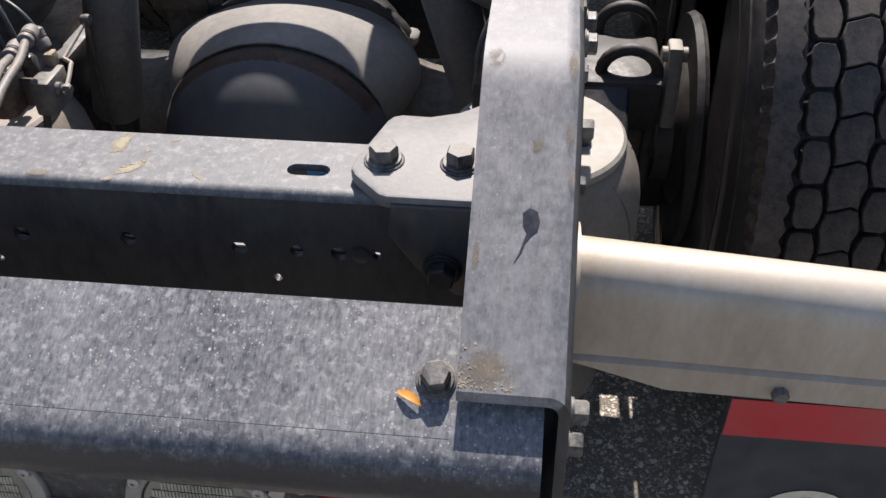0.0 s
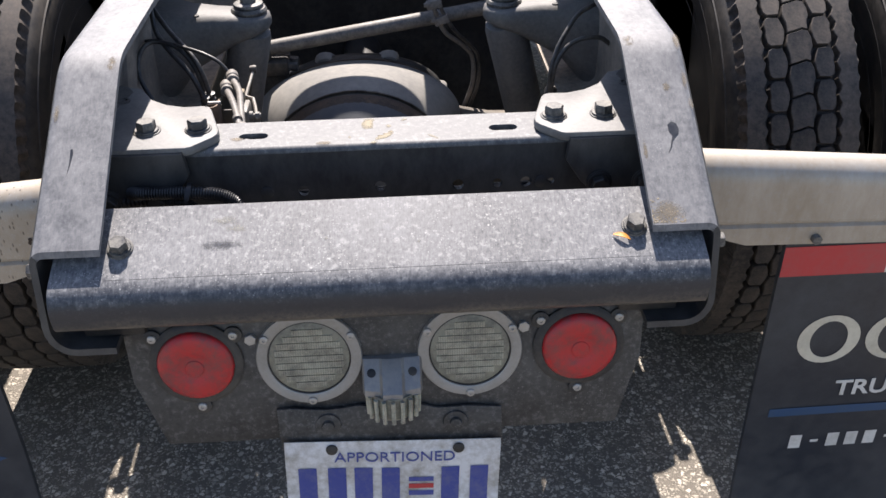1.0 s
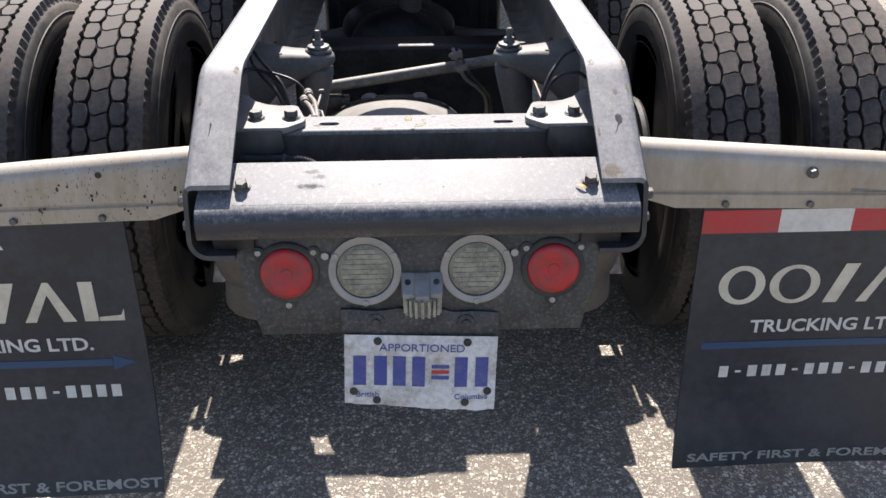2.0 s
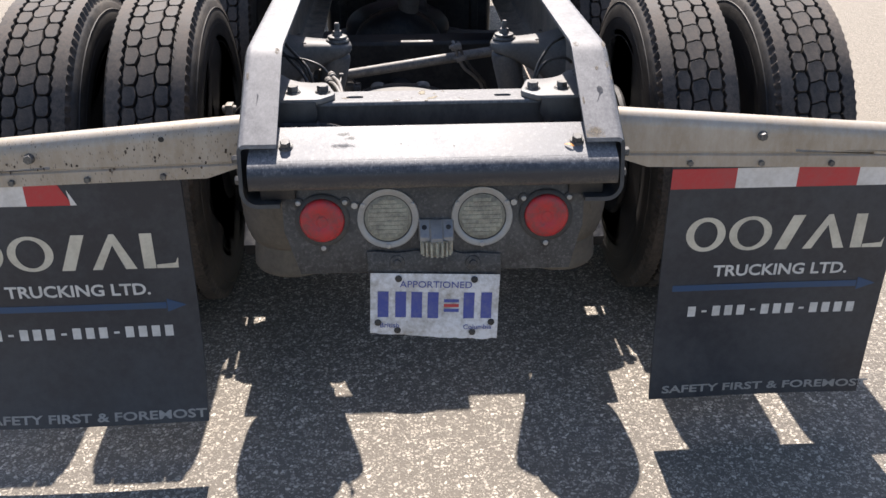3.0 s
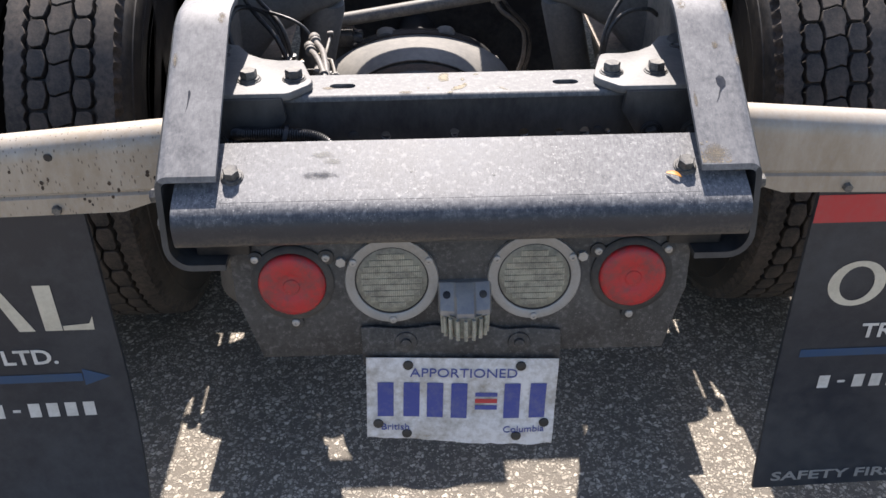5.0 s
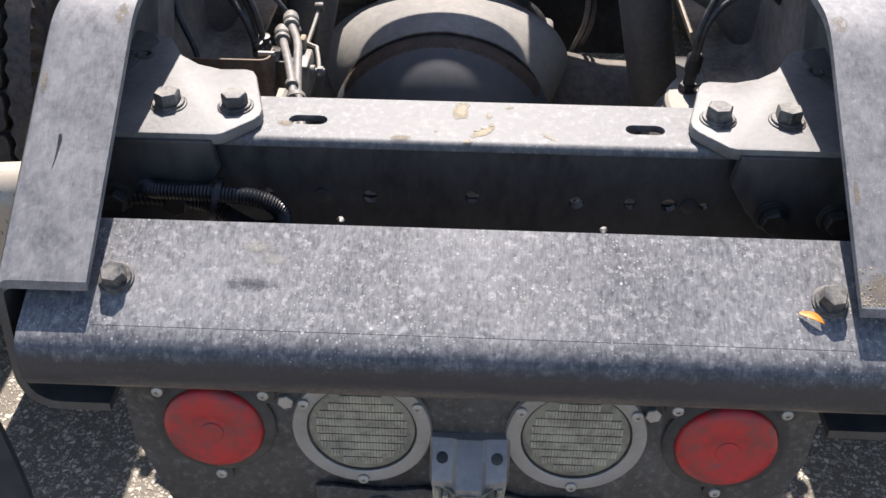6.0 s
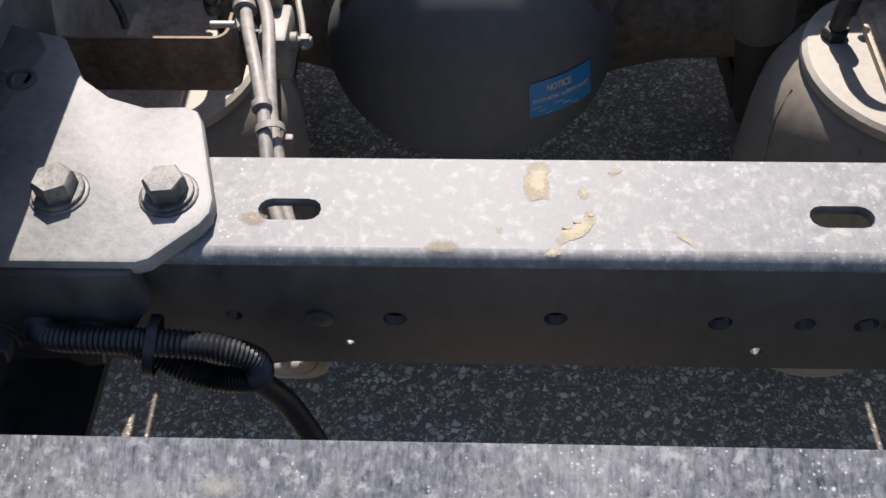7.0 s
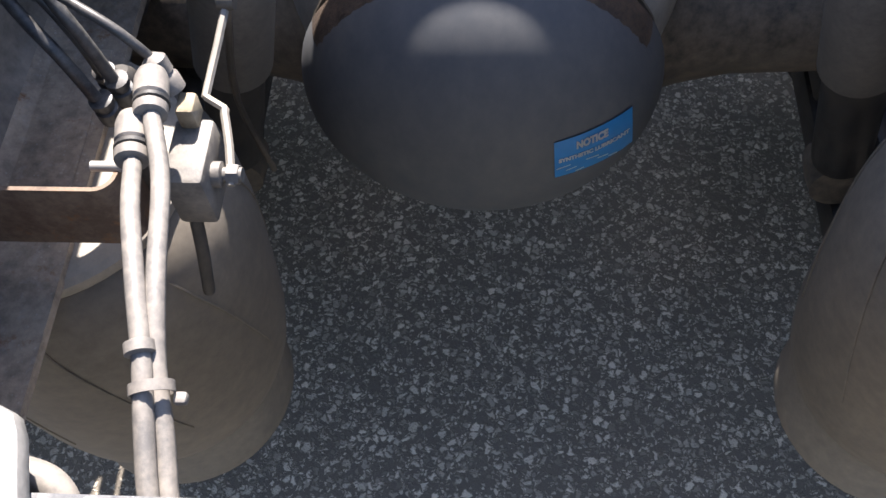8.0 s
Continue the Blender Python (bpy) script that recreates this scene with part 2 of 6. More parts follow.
M_CAB = grimy("cab_paint", (0.05, 0.012, 0.014), (0.08, 0.03, 0.03), 0.4, (0.25, 0.4), coarse=2, fine=30, bump=0.02)
M_MUD = grimy("dried_mud", (0.20, 0.16, 0.105), (0.33, 0.275, 0.195), 0.5, (0.8, 0.95), coarse=60, fine=200, bump=0.6)
M_STAIN = grimy("dark_oil_stain", (0.02, 0.022, 0.028), (0.04, 0.042, 0.048), 0.4, (0.3, 0.5), coarse=60, fine=200, bump=0.05)


def lens_material(name, colour, scale, rough):
    """Moulded lamp plastic with a fine prism grid under dirt."""
    m, n, l, b = nodes_of(name)
    co = coords(n)
    dirt = ramp(n, l, noise_node(n, l, co, 40, 8, 0.78), 0.44, 0.60)
    l.new(mix(n, l, dirt, colour, tuple(0.42 * c + 0.028 for c in colour)), b.inputs["Base Color"])
    b.inputs["Roughness"].default_value = rough
    b.inputs["Subsurface Weight"].default_value = 0.15
    b.inputs["Subsurface Radius"].default_value = (0.01, 0.004, 0.004)
    bump_to(n, l, b, noise_node(n, l, co, scale, 2), 0.2, 0.001)
    return m


M_REDLENS = lens_material("red_lens_plastic", (0.42, 0.014, 0.018), 60, 0.42)
# the clear plastic toned down, which paints shade between the lens ribs
M_GROOVE = lens_material("shaded_groove_plastic", (0.225, 0.215, 0.165), 60, 0.45)
M_CLEARLENS = lens_material("clear_lens_plastic", (0.36, 0.345, 0.272), 60, 0.4)


def smudge(name, colour, cover, rough=0.85):
    """A thin, broken film of dirt that frays out towards its rim."""
    m, n, l, b = nodes_of(name)
    co = coords(n)
    g = n.new("ShaderNodeTexCoord").outputs["Generated"]
    off = n.new("ShaderNodeVectorMath")
    off.operation = 'DISTANCE'
    flat = n.new("ShaderNodeVectorMath")
    flat.operation = 'MULTIPLY'
    flat.inputs[1].default_value = (1, 1, 0)
    l.new(g, flat.inputs[0])
    l.new(flat.outputs[0], off.inputs[0])
    off.inputs[1].default_value = (0.5, 0.5, 0)
    grain = maths(n, l, 'ADD', maths(n, l, 'MULTIPLY', noise_node(n, l, co, 90, 4), 0.5), maths(n, l, 'MULTIPLY', noise_node(n, l, co, 420, 6, 0.7), 0.5))
    a = maths(n, l, 'SUBTRACT', maths(n, l, 'ADD', grain, cover), off.outputs["Value"])
    l.new(maths(n, l, 'MULTIPLY', ramp(n, l, a, 0.30, 0.80), 0.8), b.inputs["Alpha"])
    l.new(mix(n, l, grain, tuple(0.7 * c for c in colour), tuple(1.25 * c for c in colour)), b.inputs["Base Color"])
    b.inputs["Roughness"].default_value = rough
    bump_to(n, l, b, grain, 0.4, 0.001)
    return m


M_TANPATCH = smudge("tan_dried_mud", (0.30, 0.26, 0.185), 0.46)
M_PALEPATCH = smudge("pale_tan_dust", (0.31, 0.275, 0.205), 0.20)
M_MUDFILM = smudge("brown_mud_film", (0.22, 0.185, 0.14), 0.24)
M_DARKFILM = smudge("dark_rubbed_film", (0.05, 0.053, 0.064), 0.10)
M_PALEFILM = smudge("pale_dust_film", (0.31, 0.30, 0.27), 0.16)


def asphalt_material():
    """Worn asphalt: pale stone chips of two sizes in dark binder, dusted beige out in the yard."""
    m, n, l, b = nodes_of("worn_asphalt")
    co = coords(n)
    wob = n.new("ShaderNodeTexNoise")
    wob.inputs["Scale"].default_value = 75
    wob.inputs["Detail"].default_value = 3
    sc = n.new("ShaderNodeVectorMath")
    sc.operation = 'SCALE'
    sc.inputs[3].default_value = 0.017
    warp = n.new("ShaderNodeVectorMath")
    warp.operation = 'ADD'
    l.new(co, wob.inputs["Vector"])
    l.new(wob.outputs["Color"], sc.inputs[0])
    l.new(co, warp.inputs[0])
    l.new(sc.outputs[0], warp.inputs[1])
    patchy = noise_node(n, l, co, 9, 4)
    fine = noise_node(n, l, co, 420, 6, 0.7)
    tar = mix(n, l, fine, (0.040, 0.0352, 0.0295), (0.195, 0.171, 0.140))
    col, height = tar, maths(n, l, 'MULTIPLY', fine, 0.4)
    for scale, start, low, high in ((158, 0.54, (0.13, 0.117, 0.097), (0.56, 0.50, 0.41)), (84, 0.60, (0.18, 0.162, 0.133), (0.66, 0.59, 0.485))):
        v = n.new("ShaderNodeTexVoronoi")
        v.inputs["Scale"].default_value = scale
        l.new(warp.outputs[0], v.inputs["Vector"])
        edge = n.new("ShaderNodeTexVoronoi")
        edge.feature = 'DISTANCE_TO_EDGE'
        edge.inputs["Scale"].default_value = scale
        l.new(warp.outputs[0], edge.inputs["Vector"])
        sep = n.new("ShaderNodeSeparateColor")
        l.new(v.outputs["Color"], sep.inputs[0])
        bare = ramp(n, l, maths(n, l, 'ADD', sep.outputs[0], maths(n, l, 'MULTIPLY', patchy, 0.22)), start, start + 0.16)
        chip = maths(n, l, 'MULTIPLY', bare, ramp(n, l, edge.outputs["Distance"], 0.07, 0.22))
        tone = mix(n, l, maths(n, l, 'MULTIPLY', sep.outputs[1], maths(n, l, 'ADD', fine, 0.45)), low, high)
        col = mix(n, l, chip, col, tone)
        height = maths(n, l, 'ADD', height, maths(n, l, 'MULTIPLY', chip, 0.5))
    dust = ramp(n, l, noise_node(n, l, co, 0.35, 4), 0.36, 0.7)
    col = mix(n, l, maths(n, l, 'MULTIPLY', dust, 0.22), col, (0.30, 0.255, 0.19))
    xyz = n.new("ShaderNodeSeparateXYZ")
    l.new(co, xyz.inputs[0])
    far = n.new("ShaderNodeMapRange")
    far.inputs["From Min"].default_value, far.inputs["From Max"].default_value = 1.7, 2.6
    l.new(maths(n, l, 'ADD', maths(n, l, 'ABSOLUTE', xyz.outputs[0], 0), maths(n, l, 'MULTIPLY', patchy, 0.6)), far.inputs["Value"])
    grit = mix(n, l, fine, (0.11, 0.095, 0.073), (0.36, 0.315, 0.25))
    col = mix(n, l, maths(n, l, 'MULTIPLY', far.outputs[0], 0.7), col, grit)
    l.new(col, b.inputs["Base Color"])
    b.inputs["Roughness"].default_value = 0.85
    bump_to(n, l, b, height, 0.75, 0.005)
    return m


M_ASPHALT = asphalt_material()


# ---- builders ----
def thing(name, at, label, category, group="", kind=""):
    ob = new(name)
    ob.empty_display_size = 0.05
    ob.location = at
    return tagged(ob, label, category, group, kind)


def root_place(ob):
    while ob.parent:
        ob = ob.parent
    return Vector(ob.location)


def mesh_of(name, bm, material, shift=Vector((0, 0, 0)), smooth=40):
    bmesh.ops.recalc_face_normals(bm, faces=bm.faces)
    if shift.length:
        bmesh.ops.translate(bm, verts=bm.verts, vec=-shift)
    me = bpy.data.meshes.new(name)
    bm.to_mesh(me)
    bm.free()
    me.materials.append(material)
    if smooth:
        me.shade_smooth()
        me.set_sharp_from_angle(angle=radians(smooth))
    return me


def part(name, bm, material, parent, label="", smooth=40):
    """Links a bmesh given in world places as one mesh under a thing or a part."""
    ob = new(name, mesh_of(name, bm, material, root_place(parent), smooth))
    ob.parent = parent
    return tagged(ob, label)


def solo(name, bm, material, at, label, category, group="", kind="", smooth=40):
    """A top-level thing of one mesh, given in world places."""
    ob = new(name, mesh_of(name, bm, material, Vector(at), smooth))
    ob.location = at
    return tagged(ob, label, category, group, kind)


def soften(bm, edges, width, seg=2):
    bmesh.ops.bevel(bm, geom=list(edges), offset=width, segments=seg, affect='EDGES', profile=0.5, clamp_overlap=True)


def box(bm, lo, hi, bevel=0.0, seg=2, turn=None):
    """A box from corner to corner, with rounded edges."""
    made = bmesh.ops.create_cube(bm, size=1.0)["verts"]
    lo, hi = Vector(lo), Vector(hi)
    for v in made:
        v.co = Vector(((lo + hi)[i] / 2 + v.co[i] * (hi - lo)[i] for i in range(3)))
    if turn:
        bmesh.ops.rotate(bm, verts=made, cent=(lo + hi) / 2, matrix=turn.to_3x3())
    if bevel:
        soften(bm, {e for v in made for e in v.link_edges}, bevel, seg)
    return bm


def slab(bm, outline, lift, bevel=0.0, seg=2):
    """A plate: a closed outline of 3D points pushed along lift."""
    vs = [bm.verts.new(p) for p in outline]
    f = bm.faces.new(vs)
    out = bmesh.ops.extrude_face_region(bm, geom=[f])["geom"]
    top = [g for g in out if isinstance(g, bmesh.types.BMVert)]
    bmesh.ops.translate(bm, verts=top, vec=Vector(lift))
    if bevel:
        rim = {e for g in out if isinstance(g, bmesh.types.BMFace) for e in g.edges} | set(f.edges if f.is_valid else [])
        soften(bm, rim, bevel, seg)
    return bm


def axes(way):
    return Vector(way).normalized().to_track_quat('Z', 'Y').to_matrix().to_4x4()


def lathe(bm, at, way, profile, seg=32, closed=False):
    """Turns (radius, height) rings about the axis through at along way. closed: the last ring joins the first."""
    m = Matrix.Translation(at) @ axes(way)
    rings = []
    for r, h in profile:
        if r < 1e-5:
            rings.append([bm.verts.new(m @ Vector((0, 0, h)))])
        else:
            rings.append([bm.verts.new(m @ Vector((r * math.cos(2 * math.pi * i / seg), r * math.sin(2 * math.pi * i / seg), h))) for i in range(seg)])
    pairs = list(zip(rings, rings[1:] + rings[:1])) if closed else list(zip(rings, rings[1:]))
    for a, b in pairs:
        for i in range(seg):
            j = (i + 1) % seg
            q = [a[i % len(a)], a[j % len(a)], b[j % len(b)], b[i % len(b)]]
            u = list(dict.fromkeys(q))
            if len(u) > 2:
                bm.faces.new(u)
    if not closed:
        for ring in (rings[0], rings[-1]):
            if len(ring) > 2:
                bm.faces.new(ring)
    return bm


def hexagon(bm, at, way, r, h, turn=0.0):
    """A chamfered bolt head."""
    m = Matrix.Translation(at) @ axes(way)
    rings = []
    for rr, hh in ((r, 0.0), (r, h * 0.86), (r * 0.88, h)):
        rings.append([bm.verts.new(m @ Vector((rr * math.cos(turn + i * math.pi / 3), rr * math.sin(turn + i * math.pi / 3), hh))) for i in range(6)])
    for a, b in zip(rings, rings[1:]):
        for i in range(6):
            bm.faces.new([a[i], a[(i + 1) % 6], b[(i + 1) % 6], b[i]])
    bm.faces.new(rings[-1])
    bm.faces.new(rings[0])
    return bm


def curve_points(points, steps=8):
    """A smooth run of points through those given."""
    p = [Vector(q) for q in points]
    p = [2 * p[0] - p[1]] + p + [2 * p[-1] - p[-2]]
    out = []
    for i in range(1, len(p) - 2):
        a, b, c, d = p[i - 1:i + 3]
        for k in range(steps):
            t = k / steps
            out.append(0.5 * (2 * b + (c - a) * t + (2 * a - 5 * b + 4 * c - d) * t * t + (3 * b - a - 3 * c + d) * t ** 3))
    return out + [p[-2]]


def tube(bm, points, r, seg=10, steps=8, ribs=0.0):
    """A hose along points; ribs: the depth of rings, as on corrugated pipe."""
    run = curve_points(points, steps) if steps > 1 else [Vector(q) for q in points]
    up = Vector((0.13, 0.31, 0.94))
    rings = []
    for i, c in enumerate(run):
        d = (run[min(i + 1, len(run) - 1)] - run[max(i - 1, 0)]).normalized()
        side = d.cross(up).normalized()
        up = side.cross(d).normalized()
        rr = r - (ribs if i % 2 else 0)
        rings.append([bm.verts.new(c + rr * (math.cos(2 * math.pi * k / seg) * side + math.sin(2 * math.pi * k / seg) * up)) for k in range(seg)])
    for a, b in zip(rings, rings[1:]):
        for i in range(seg):
            bm.faces.new([a[i], a[(i + 1) % seg], b[(i + 1) % seg], b[i]])
    bm.faces.new(rings[0])
    bm.faces.new(rings[-1])
    return bm


def loft(bm, sections):
    """Joins closed sections of equal count, and caps both ends."""
    rings = [[bm.verts.new(p) for p in s] for s in sections]
    k = len(rings[0])
    for a, b in zip(rings, rings[1:]):
        for i in range(k):
            bm.faces.new([a[i], a[(i + 1) % k], b[(i + 1) % k], b[i]])
    bm.faces.new(rings[0])
    bm.faces.new(rings[-1])
    return bm


def ribbon_outline(path, thickness):
    """A closed outline round an open 2D line, to one side of it."""
    out = []
    for i, (x, y) in enumerate(path):
        a, b = path[max(i - 1, 0)], path[min(i + 1, len(path) - 1)]
        dx, dy = b[0] - a[0], b[1] - a[1]
        q = math.hypot(dx, dy)
        out.append((x - dy / q * thickness, y + dx / q * thickness))
    return list(path) + out[::-1]


def arc2(cx, cy, r, a0, a1, k=6):
    return [(cx + r * math.cos(radians(a0 + (a1 - a0) * i / k)), cy + r * math.sin(radians(a0 + (a1 - a0) * i / k))) for i in range(k + 1)]


def bolt(parent, at, way, r=0.015, h=0.013, washer=0.021, material=None, turn=0.3, name="bolt", label=""):
    bm = bmesh.new()
    w = Vector(way).normalized()
    at = Vector(at)
    if washer:
        lathe(bm, at, w, [(washer, 0.0), (washer, 0.0022), (washer * 0.97, 0.0028), (washer * 0.88, 0.0030), (washer * 0.88, 0.0050), (washer * 0.85, 0.0056), (r * 0.9, 0.0058)], 24)
    hexagon(bm, at + w * (0.0055 if washer else 0), w, r, h, turn)
    return part(name, bm, material or M_BOLT, parent, label)


def lettering(name, words, width, height, m, material, parent, bend=None, lift=0.0008, bold=0.0, single=True):
    """Flat words of that width and height, centred, at the pose m, one mesh a letter, or a word. bend: moves each point (a world place) to its surface."""
    cu = bpy.data.curves.new(name, 'FONT')
    cu.body = words
    cu.align_x, cu.align_y = 'CENTER', 'CENTER'
    cu.extrude = lift / 2
    cu.resolution_u = 3
    cu.offset = bold
    tmp = new(name, cu)
    bpy.context.view_layer.update()
    whole = bpy.data.meshes.new_from_object(tmp.evaluated_get(bpy.context.evaluated_depsgraph_get()))
    bpy.data.objects.remove(tmp)
    xs = [v.co.x for v in whole.vertices]
    ys = [v.co.y for v in whole.vertices]
    sx, sy = width / (max(xs) - min(xs)), height / (max(ys) - min(ys))
    mid = Vector(((max(xs) + min(xs)) / 2, (max(ys) + min(ys)) / 2, 0))
    # every gap parts two letters, the widest ones part the words
    spans = sorted((min(whole.vertices[i].co.x for i in p.vertices), max(whole.vertices[i].co.x for i in p.vertices)) for p in whole.polygons)
    gaps, reach = [], spans[0][1]
    for a, b in spans:
        if a > reach:
            gaps.append((a - reach, (a + reach) / 2))
        reach = max(reach, b)
    many = len(gaps) if single else words.count(" ")
    cuts = sorted(c for _, c in sorted(gaps)[len(gaps) - many:])
    for lo, hi in zip([-1e9] + cuts, cuts + [1e9]):
        bm = bmesh.new()
        bm.from_mesh(whole)
        bmesh.ops.delete(bm, geom=[v for v in bm.verts if not lo < v.co.x < hi], context='VERTS')
        bmesh.ops.transform(bm, matrix=m @ Matrix.Diagonal((sx, sy, 1, 1)) @ Matrix.Translation(-mid), verts=bm.verts)
        if bend:
            for v in bm.verts:
                v.co = bend(v.co)
        part(name, bm, material, parent, smooth=0)
    bpy.data.meshes.remove(whole)


# ---- ground ----
bm = bmesh.new()
bmesh.ops.create_grid(bm, x_segments=60, y_segments=60, size=1.0)
for v in bm.verts:
    far = 6 + 1500 * max(abs(v.co.x), abs(v.co.y)) ** 5
    v.co.x, v.co.y = v.co.x * far, v.co.y * far
    v.co.z = 0.004 * noise.noise(v.co * 0.7) if v.co.length < 6 else 0.0
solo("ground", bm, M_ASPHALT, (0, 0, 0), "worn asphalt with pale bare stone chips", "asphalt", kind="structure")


# ---- frame rails ----
RAIL_X, RAIL_BOTTOM, FLANGE = 0.438, 0.801, 0.089


def rail_top(y):
    if y < 0.262:
        return 0.944 + 0.60 * (y - 0.035)
    if y < 0.318:
        t = (y - 0.262) / 0.056
        return 1.0802 + 0.60 * 0.056 * (t - t * t / 2)
    return 1.097


def rail_section(s, y, shear, web):
    """Half of the C section at y: the top flange, or the web with its bottom flange."""
    zt, t, r, rb = rail_top(max(y, 0.035)), 0.009, 0.018, 0.04
    inner = RAIL_X - FLANGE
    bend = arc2(RAIL_X - r, zt - r, r, 90, 0, 6)
    if web:
        line = bend[3:] + arc2(RAIL_X - rb, RAIL_BOTTOM + rb, rb, 0, -45, 3)
    elif web is None:
        line = arc2(RAIL_X - rb, RAIL_BOTTOM + rb, rb, -45, -90, 3) + [(inner, RAIL_BOTTOM)]
    else:
        line = [(inner, zt), (inner + 0.04, zt)] + bend[:4]
    ring = ribbon_outline(line, -t)
    return [(s * x, y - (shear * (zt - z) / 0.13 if shear else 0), z) for x, z in ring]


def frame_rail(s):
    rail = thing("frame_rail", (s * RAIL_X, 0.04, RAIL_BOTTOM), "black dusty steel frame rail with a sloped open rear end", "frame rail", "frame rails")
    ys = [0.035, 0.1, 0.18, 0.25, 0.262, 0.27, 0.278, 0.286, 0.294, 0.302, 0.31, 0.318, 0.4, 0.7, 1.2, 2.2, 3.4, 4.6]
    rear, front = ys[:13], ys[12:]
    # web and bottom flange: dark paint up to y 0.4, browner dusted paint ahead
    for name, web, material, run in (("top_flange", False, M_PAINT, ys), ("web", True, M_DARKPAINT, rear), ("bottom_flange", None, M_DARKPAINT, rear),
                                     ("web", True, M_WEB, front), ("bottom_flange", None, M_FLOOR, front)):
        bm = bmesh.new()
        loft(bm, [rail_section(s, y, 0.028 if y == ys[0] else 0, web) for y in run])
        part(name, bm, material, rail, smooth=30)
    for y, z in ((0.07, 0.845), (0.06, 0.9), (0.2, 0.86), (0.34, 0.99), (0.37, 0.9), (0.52, 0.95)):
        bolt(rail, (s * (RAIL_X - 0.001), y, z), (s, 0, 0), 0.011, 0.012, 0.014)
    return rail


rails = {s: frame_rail(s) for s in (-1, 1)}

# ---- rear beam ----
beam = thing("rear_beam", (0, 0.05, 0.86), "black steel rear beam with a rolled edge, dusty and spotted", "beam")


def beam_z(y):
    return 0.911 + 0.4 * (y - 0.012)


stations = [-0.413, -0.41, -0.3, -0.15, 0.0, 0.15, 0.3, 0.415, 0.418]
bm = bmesh.new()
line = [(0.118, beam_z(0.118)), (0.07, beam_z(0.07)), (0.024, beam_z(0.024)), (0.012, beam_z(0.012)), (0.004, 0.9070), (-0.002, 0.9022), (-0.007, 0.8955), (-0.0105, 0.8875), (-0.012, 0.879),
        (-0.012, 0.868), (-0.0105, 0.858), (-0.006, 0.850), (0.002, 0.846)]
ring = ribbon_outline(line, 0.008)
loft(bm, [[(x, y, z) for y, z in ring] for x in stations])
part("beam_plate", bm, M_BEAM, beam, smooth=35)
bm = bmesh.new()
yc = 0.0135
loft(bm, [[(x, yc + dy, beam_z(yc + dy) + dz) for dy, dz in ((-0.00025, 0.0), (0.00025, 0.0), (0.0001, 0.0002), (-0.0001, 0.0002))] for x in (-0.345, 0.0, 0.345)])
part("crease_line", bm, M_PANEL, beam)
for s in (-1, 1):
    up = Vector((0, -0.371, 0.928))
    bolt(beam, (s * 0.331, 0.058, beam_z(0.058) - 0.001), up, 0.0122, 0.0118, 0.0168, turn=0.2 * s)
    bm = bmesh.new()
    box(bm, (s * 0.355 - 0.04, 0.03, 0.81), (s * 0.355 + 0.04, 0.11, 0.905), 0.004)
    part("end_bracket", bm, M_DARK, beam)

# ---- slotted crossmember ----
cross = thing("crossmember", (0, 0.28, 0.86), "black steel channel crossmember with slots and bolt holes", "crossmember")


def plate_with_holes(bm, u0, u1, v0, v1, holes, place, depth):
    """A sheet in (u, v) with round or slotted holes, each (u, v, half length, radius), pushed along depth."""
    cuts = sorted(holes)
    edges = [u0]
    for a, b in zip(cuts, cuts[1:]):
        edges.append((a[0] + a[2] + b[0] - b[2]) / 2)
    edges.append(u1)
    faces = []
    if not cuts:
        edges = [u0, u1]
    for k, (a, b) in enumerate(zip(edges, edges[1:])):
        if not cuts:
            faces.append([(a, v0), (b, v0), (b, v1), (a, v1)])
            continue
        cu, cv, half, r = cuts[k]
        n_arc = 6
        right = [(cu + half + r * math.cos(q), cv + r * math.sin(q)) for q in [math.pi / 2 - math.pi * i / n_arc for i in range(n_arc + 1)]]
        left = [(cu - half + r * math.cos(q), cv + r * math.sin(q)) for q in [-math.pi / 2 - math.pi * i / n_arc for i in range(n_arc + 1)]]
        mid = n_arc // 2
        faces.append([(cu, v1), (b, v1), (b, cv), right[mid]] + right[:mid][::-1] + [(cu, cv + r)])
        faces.append([(b, cv), (b, v0), (cu, v0), (cu, cv - r)] + right[mid + 1:][::-1] + [right[mid]])
        faces.append([(cu, v0), (a, v0), (a, cv), left[mid]] + left[:mid][::-1] + [(cu, cv - r)])
        faces.append([(a, cv), (a, v1), (cu, v1), (cu, cv + r)] + left[mid + 1:][::-1] + [left[mid]])
    pool = {}

    def vert(p):
        key = (round(p[0], 5), round(p[1], 5))
        if key not in pool:
            pool[key] = bm.verts.new(place(*p))
        return pool[key]

    made = []
    for f in faces:
        u = list(dict.fromkeys(vert(p) for p in f))
        made.append(bm.faces.new(u))
    bmesh.ops.triangulate(bm, faces=made)
    geom = [f for f in bm.faces]
    out = bmesh.ops.extrude_face_region(bm, geom=geom)["geom"]
    bmesh.ops.translate(bm, verts=[g for g in out if isinstance(g, bmesh.types.BMVert)], vec=Vector(depth))
    return bm


bm = bmesh.new()
plate_with_holes(bm, -0.428, 0.428, 0.245, 0.322, [(-0.1805, 0.2760, 0.012, 0.0092), (0.1830, 0.2740, 0.012, 0.0092)], lambda u, v: (u, v, 0.9755), (0, 0, -0.008))
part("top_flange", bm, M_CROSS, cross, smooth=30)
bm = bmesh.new()
